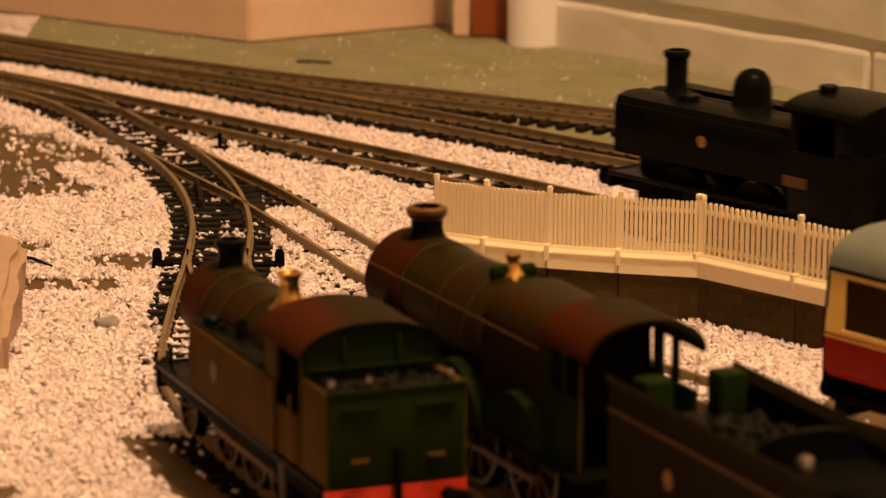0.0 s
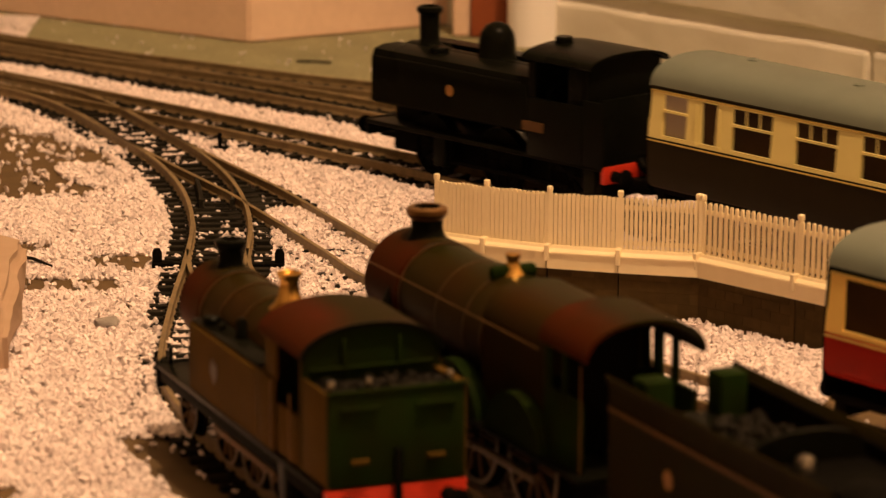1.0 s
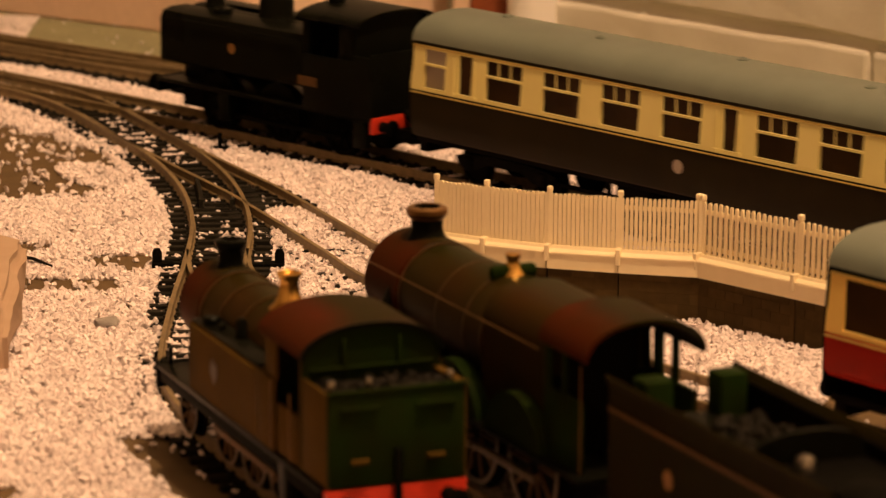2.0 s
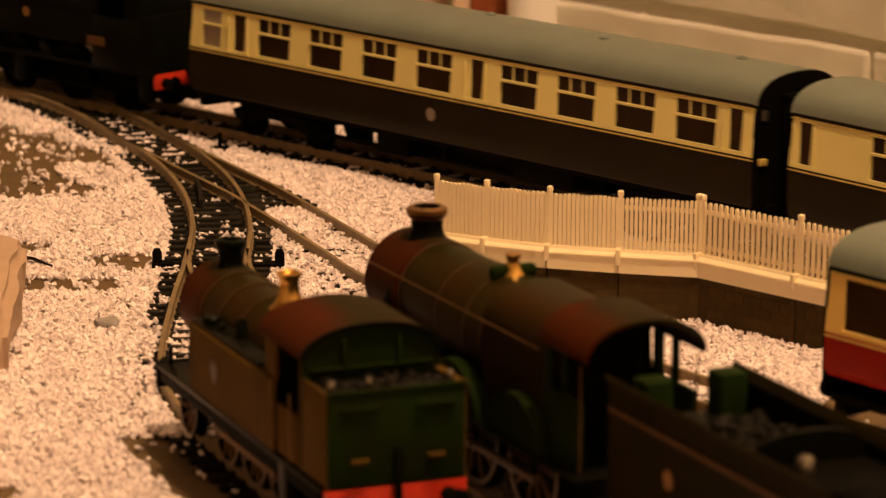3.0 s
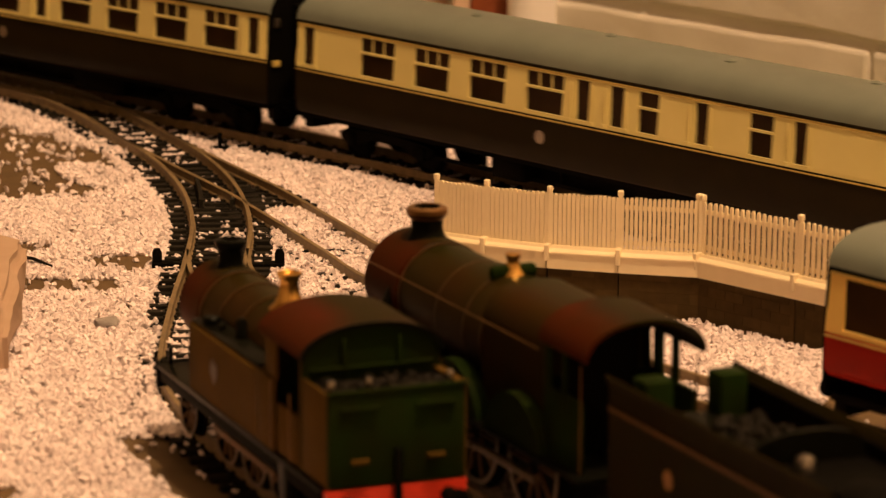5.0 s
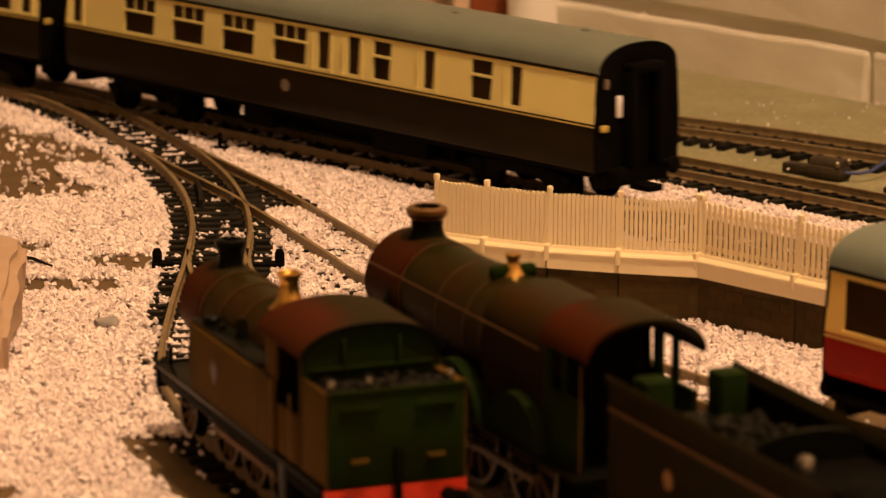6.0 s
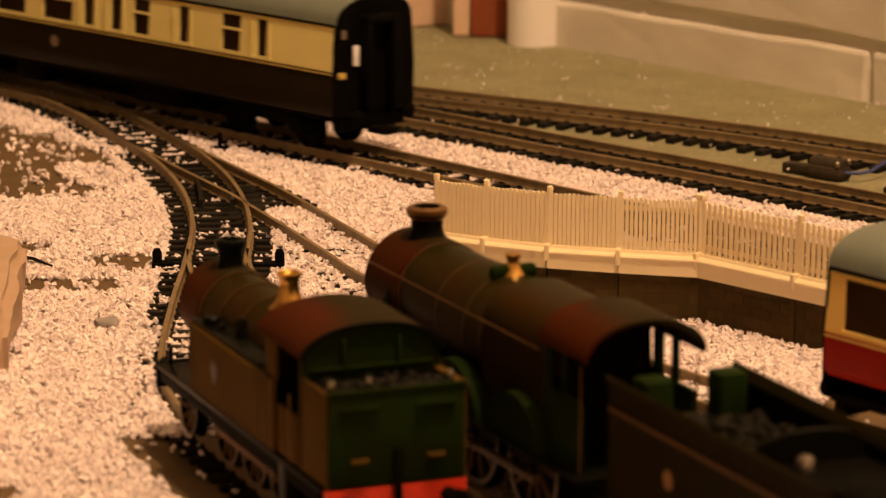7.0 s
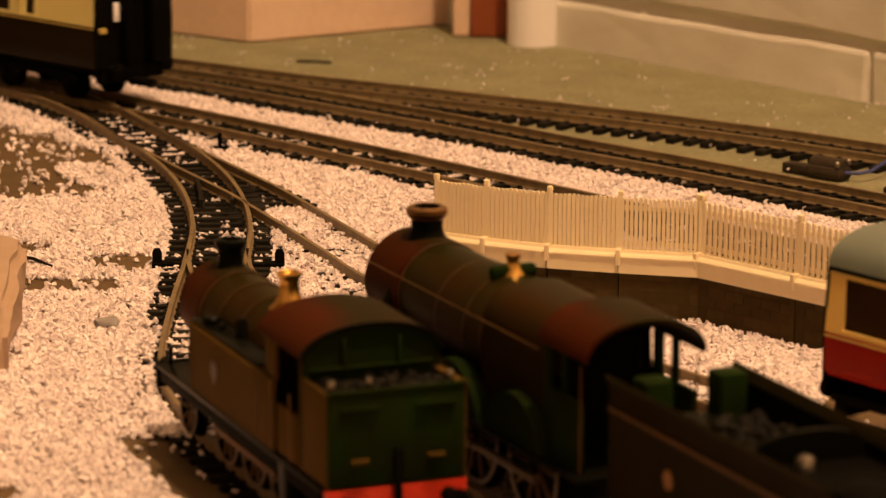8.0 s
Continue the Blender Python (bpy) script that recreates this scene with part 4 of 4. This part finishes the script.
def build_fence():
    wl = thing("retaining_wall", "low dark brick-patterned plastic retaining wall", "retaining wall", kind="structure")
    line = FENCE
    for a, b in zip(line, line[1:]):
        L = math.dist(a, b)
        ang = math.atan2(b[1] - a[1], b[0] - a[0])
        bm = B()
        box(bm, 0.15, L - 0.15, -1.6, 1.6, 0.0, 15.0)
        seg = part("wall_panel", bm, M_BRICKWALL, wl, smooth=False)
        seg.location, seg.rotation_euler = (a[0] * S, a[1] * S, 0), (0, 0, ang)
        cour = B()
        for r in range(5):
            x = 0.4 - (3.2 if r % 2 else 0)
            while x < L - 0.4:
                x0, x1 = max(0.3, x), min(L - 0.3, x + 6.26)
                if x1 - x0 > 0.6:
                    box(cour, x0, x1, -1.7, -1.5, 0.3 + r * 2.9, 3.06 + r * 2.9)
                x += 6.4
        part("brick_course", cour, M_BRICKWALL, seg, smooth=False)
    fe = thing("picket_fence", "cream plastic picket fence standing on the low wall", "fence")
    for k, (a, b) in enumerate(zip(line, line[1:])):
        L = math.dist(a, b)
        ang = math.atan2(b[1] - a[1], b[0] - a[0])
        loc = (a[0] * S, a[1] * S, 15.0 * S)

        def put(name, bm, label=""):
            ob = part(name, bm, M_FENCE, fe, label, smooth=False)
            ob.location, ob.rotation_euler = loc, (0, 0, ang)
            return ob
        if k:
            pl = B()
            prism(pl, [(-2.6, -1.1), (1.0, -1.1), (1.0, 5.2), (-1.2, 5.2), (-1.5, 4.4), (-2.6, 3.8)], 0.0, L)
            put("plinth", pl)
            put("plinth_lip", box(B(), 0.6, L - 0.6, -3.0, -2.4, 3.0, 3.7, 0.2))
            put("rail_bar", box(B(), 0, L, -0.1, 0.9, 6.2, 7.4))
            put("rail_bar", box(B(), 0, L, -0.1, 0.9, 16.0, 17.2))
            n, fill = ((12, 0.46), (14, 0.45), (16, 0.42), (18, 0.36), (18, 0.25), (18, 0.25))[k - 1]
            for i in range(n):
                x = (i + 0.5) * L / n
                h, e = 19.6 + 0.15 * math.sin(i * 7.3 + k), fill * L / n
                put("picket", prism(B(), [(x - e, 4.6), (x + e, 4.6), (x + e, h - 0.6), (x + 0.6 * e, h - 0.1), (x - 0.6 * e, h - 0.1), (x - e, h - 0.6)], -0.75, -0.05, "y"))
            post = B()
            box(post, -0.42, 0.42, -0.76, 0.9, 4.0, 20.0, 0.2)
            box(post, -0.75, 0.75, -0.8, 0.8, 19.6, 21.3, 0.35)
            if k == 5:
                box(post, -1.9, -0.9, -0.78, 0.9, 4.0, 20.2, 0.2)
                box(post, -2.1, -0.8, -0.9, 0.9, 19.8, 21.4, 0.35)
            box(post, -0.8, 0.6, -3.2, 0.5, 1.0, 5.6, 0.3)
            put("fence_post", post)


def build_props():
    # slab of board lying on the layout
    c, l, r = Vector((-76.8, 1424.2)), Vector((-183.1, 1498.0)), Vector((2.0, 1471.2))
    l2 = c + (l - c) * 3.0
    r2 = c + (r - c) * 1.0
    bm = prism(B(), [tuple(c), tuple(r2), tuple(r2 + (l2 - c) * 0.6), tuple(l2)], 0.2, 17.5, "z")
    bmesh.ops.bevel(bm, geom=bm.edges[:], offset=0.8, segments=2, affect="EDGES")
    tagged(new("board_offcut", mesh_of(bm, "board_offcut", M_MDF)), "pale fibreboard offcut lying flat on the green baseboard", "board")
    # pipes before the wall
    for name, px, py, rad, mm, lab, cat in (("white_pipe", 35.0, 1428.0, 10.3, M_WHITEPIPE, "white painted heating pipe rising behind the layout", "pipe"),):
        tagged(new(name, mesh_of(lathe(B(), [(rad, 0.0), (rad, 1400)], (px, py, 0), "z", 28), name, mm, True)), lab, cat)
    post = box(B(), 10.4, 25.0, 1440, 1452, 0.2, 1400, 1.0)
    tagged(new("brown_post", mesh_of(post, "brown_post", M_BROWNPIPE)), "red-brown painted post beside the white pipe", "post")
    post = box(B(), 3.4, 10.2, 1442, 1450, 0.2, 1400, 1.0)
    tagged(new("plain_post", mesh_of(post, "plain_post", M_MDF)), "narrow dull pink post beside the brown post", "post")
    # card box at the edge
    bm = prism(B(), [(-111, 905), (-117.6, 1012), (-190, 1040), (-200, 900)], 0.0, 14, "z")
    bmesh.ops.bevel(bm, geom=bm.edges[:], offset=2.5, segments=3, affect="EDGES")
    bmesh.ops.triangulate(bm, faces=bm.faces[:])
    for _ in range(4):
        bmesh.ops.subdivide_edges(bm, edges=[e for e in bm.edges if e.calc_length() > 6], cuts=1)
    for v in bm.verts:
        v.co += Vector((2.2 * noise.noise(v.co * 0.06), 2.0 * noise.noise(v.co * 0.06 + Vector((9, 0, 0))), 2.4 * noise.noise(v.co * 0.05 + Vector((0, 5, 0))) * min(1, v.co.z / 6)))
    tagged(new("card_lump", mesh_of(bm, "card_lump", M_CARD, True)), "crumpled tan card lump on the ballast", "card")
    # track motor and its wire
    mo = thing("point_motor", "dusty black plastic point motor beside the back track", "point motor", pose(0.1245, 1.166, 0, 0, 0, -42))
    part("casing", box(B(), -7, 7.5, -4.2, 4.2, 0.2, 4.8, 1.9), M_MOTOR, mo)
    part("coil", cyl(B(), 2.9, -6, 6.5, (0, 0, 4.4), "x", 18, 0.6), M_MOTOR, mo)
    part("drive_arm", box(B(), -17, -7, -2.4, 2.4, 0.2, 3.6, 0.8), M_MOTOR, mo)
    for y in (-3.2, 3.2):
        part("terminal", lathe(B(), [(0.8, 5.0), (0.8, 6.4), (0.4, 6.8)], (6, y, 0), "z", 10), M_STEEL, mo)
    m2 = thing("terminal_block", "dusty black plastic terminal block by the back track", "terminal block", pose(0.1465, 1.128, 0, 0, 0, -42))
    part("body", box(B(), -8, 8, -4, 4, 0.2, 5, 1.0), M_MOTOR, m2)
    for x in (-4, 0, 4):
        part("screw", cyl(B(), 1.0, 4.8, 5.6, (x, 0, 0), "z", 10, 0.2), M_STEEL, m2)
    cable = wire(B(), [(129, 1161, 3.0), (134, 1160, 3.0), (138, 1162, 3.4), (143, 1168, 5), (148, 1174, 7), (156, 1184, 6), (175, 1200, 1.0)], 0.6, 8)
    tagged(new("cable", mesh_of(cable, "cable", M_BLUE, True)), "thin blue wire leading from the point motor", "cable")
    # odd bits lying about
    bm = B()
    bmesh.ops.create_icosphere(bm, subdivisions=2, radius=1.0)
    for v in bm.verts:
        v.co = Vector((v.co.x * 3.6, v.co.y * 3.0, v.co.z * 1.7)) * (1 + 0.5 * noise.noise(v.co * 1.9)) + Vector((-89.8, 956, 2.6))
    tagged(new("pebble", mesh_of(bm, "pebble", M_STONE, True)), "rough grey pebble lying on the pale ballast", "pebble")
    tagged(new("twig", mesh_of(wire(B(), [(-122, 1036, 2.4), (-117.5, 1029, 3.2), (-112, 1024, 2.2)], 0.5, 6), "twig", M_SLEEPER)), "short dark twig lying on the ballast", "twig")
    tagged(new("wire_offcut", mesh_of(wire(B(), [(-56, 1380, 0.6), (-50, 1379, 0.8), (-43, 1378, 0.6)], 0.5, 6), "wire_offcut", M_SLEEPER)), "short dark wire offcut on the green board", "wire")
    bm = B()
    bmesh.ops.create_grid(bm, x_segments=7, y_segments=5, size=1.0)
    for v in bm.verts:
        v.co = Vector((82 + v.co.x * 6, 1262 + v.co.y * 5 - v.co.x * 3, 1.3 + 1.0 * noise.noise(v.co * 2.1)))
    bmesh.ops.solidify(bm, geom=bm.faces[:], thickness=0.15)
    tagged(new("foil_scrap", mesh_of(bm, "foil_scrap", M_STEEL)), "crumpled silvery foil scrap on the green board", "foil")
    # tie bar of the turnout
    tb = thing("tie_bar", "black turnout tie bar with an upright peg at each end", "tie bar", pose(-0.0645, 1.0285, 0, 0, 0, 0))
    part("bar", box(B(), -18.5, 18.5, -1.3, 1.3, 0.6, 2.4, 0.3), M_DULLBLACK, tb)
    for s in (-1, 1):
        part("peg", lathe(B(), [(1.5, 0.4), (1.4, 5.5), (0.9, 6.6)], (s * 17.6, 0, 0), "z", 12), M_DULLBLACK, tb)
        part("end_block", box(B(), s * 16 - 3, s * 16 + 3, -2.4, 2.4, 0.3, 2.8, 0.5), M_DULLBLACK, tb)


build_back_wall()
build_tracks()
build_ballast()
build_fence()
build_props()

ZERO = pose(0, 0, 0)
PANNIER = build_pannier(ZERO)
COACHES = [build_coach("open", M_CREAM, M_CHOC, ZERO, "cream and chocolate coach with grey roof behind the engine", "coaches of the moving train"),
           build_coach("brake", M_CREAM, M_CHOC, ZERO, "cream and chocolate brake coach at the train's tail", "coaches of the moving train")]
build_prairie(place(-34.0, 799.7, 112))
build_tender_engine(place(-3.8 + 51 * 0.4147, 845.1 - 51 * 0.91, 114.5))
build_tender(place(65.5, 693.0, 114.0))
build_coach("suburban", M_YELLOW, M_CRIMSON, place(103 + 0.62 * 128, 838 - 0.785 * 128, 128.3), "crimson and cream coach with grey roof parked in a siding", "")

# where the front of the first coach is along the line
RUN = [(0.0, 632.5), (0.5, 689.2), (1.0, 742.4), (1.5, 793.5), (3.0, 956.6), (3.5, 1006.0), (4.0, 1059.5), (4.5, 1115.5), (6.0, 1294.0), (6.5, 1351.0), (7.0, 1414.0), (7.5, 1478.5), (8.0, 1535.8)]


def on_line(u, half):
    a, _ = line_at(u + half)
    b, _ = line_at(u - half)
    c = (a + b) / 2
    return place(c.x, c.y, math.degrees(math.atan2(a.y - b.y, a.x - b.x)))


def rolling(wheel_ob):
    """Rows for a wheel that rolls along with its vehicle."""
    place0 = wheel_ob.location.copy()
    rows = []
    for k in range(0, 241, 2):
        t = k / FPS
        u = float(np.interp(t, [r[0] for r in RUN], [r[1] for r in RUN]))
        rows.append((t, Matrix.Translation(place0) @ Matrix.Rotation((u - RUN[0][1]) * S / place0.z, 4, "Y")))
    return rows


def motions():
    walk(PANNIER, [(t, on_line(u + 71.6, 34)) for t, u in RUN])
    walk(COACHES[0], [(t, on_line(u - 128.0, 90)) for t, u in RUN])
    walk(COACHES[1], [(t, on_line(u - 128.0 - 271.5, 90)) for t, u in RUN])
    for vehicle in (PANNIER, *COACHES):
        for ob in vehicle.children_recursive:
            if ob.name.startswith("wheel"):
                walk(ob, rolling(ob))


motions()
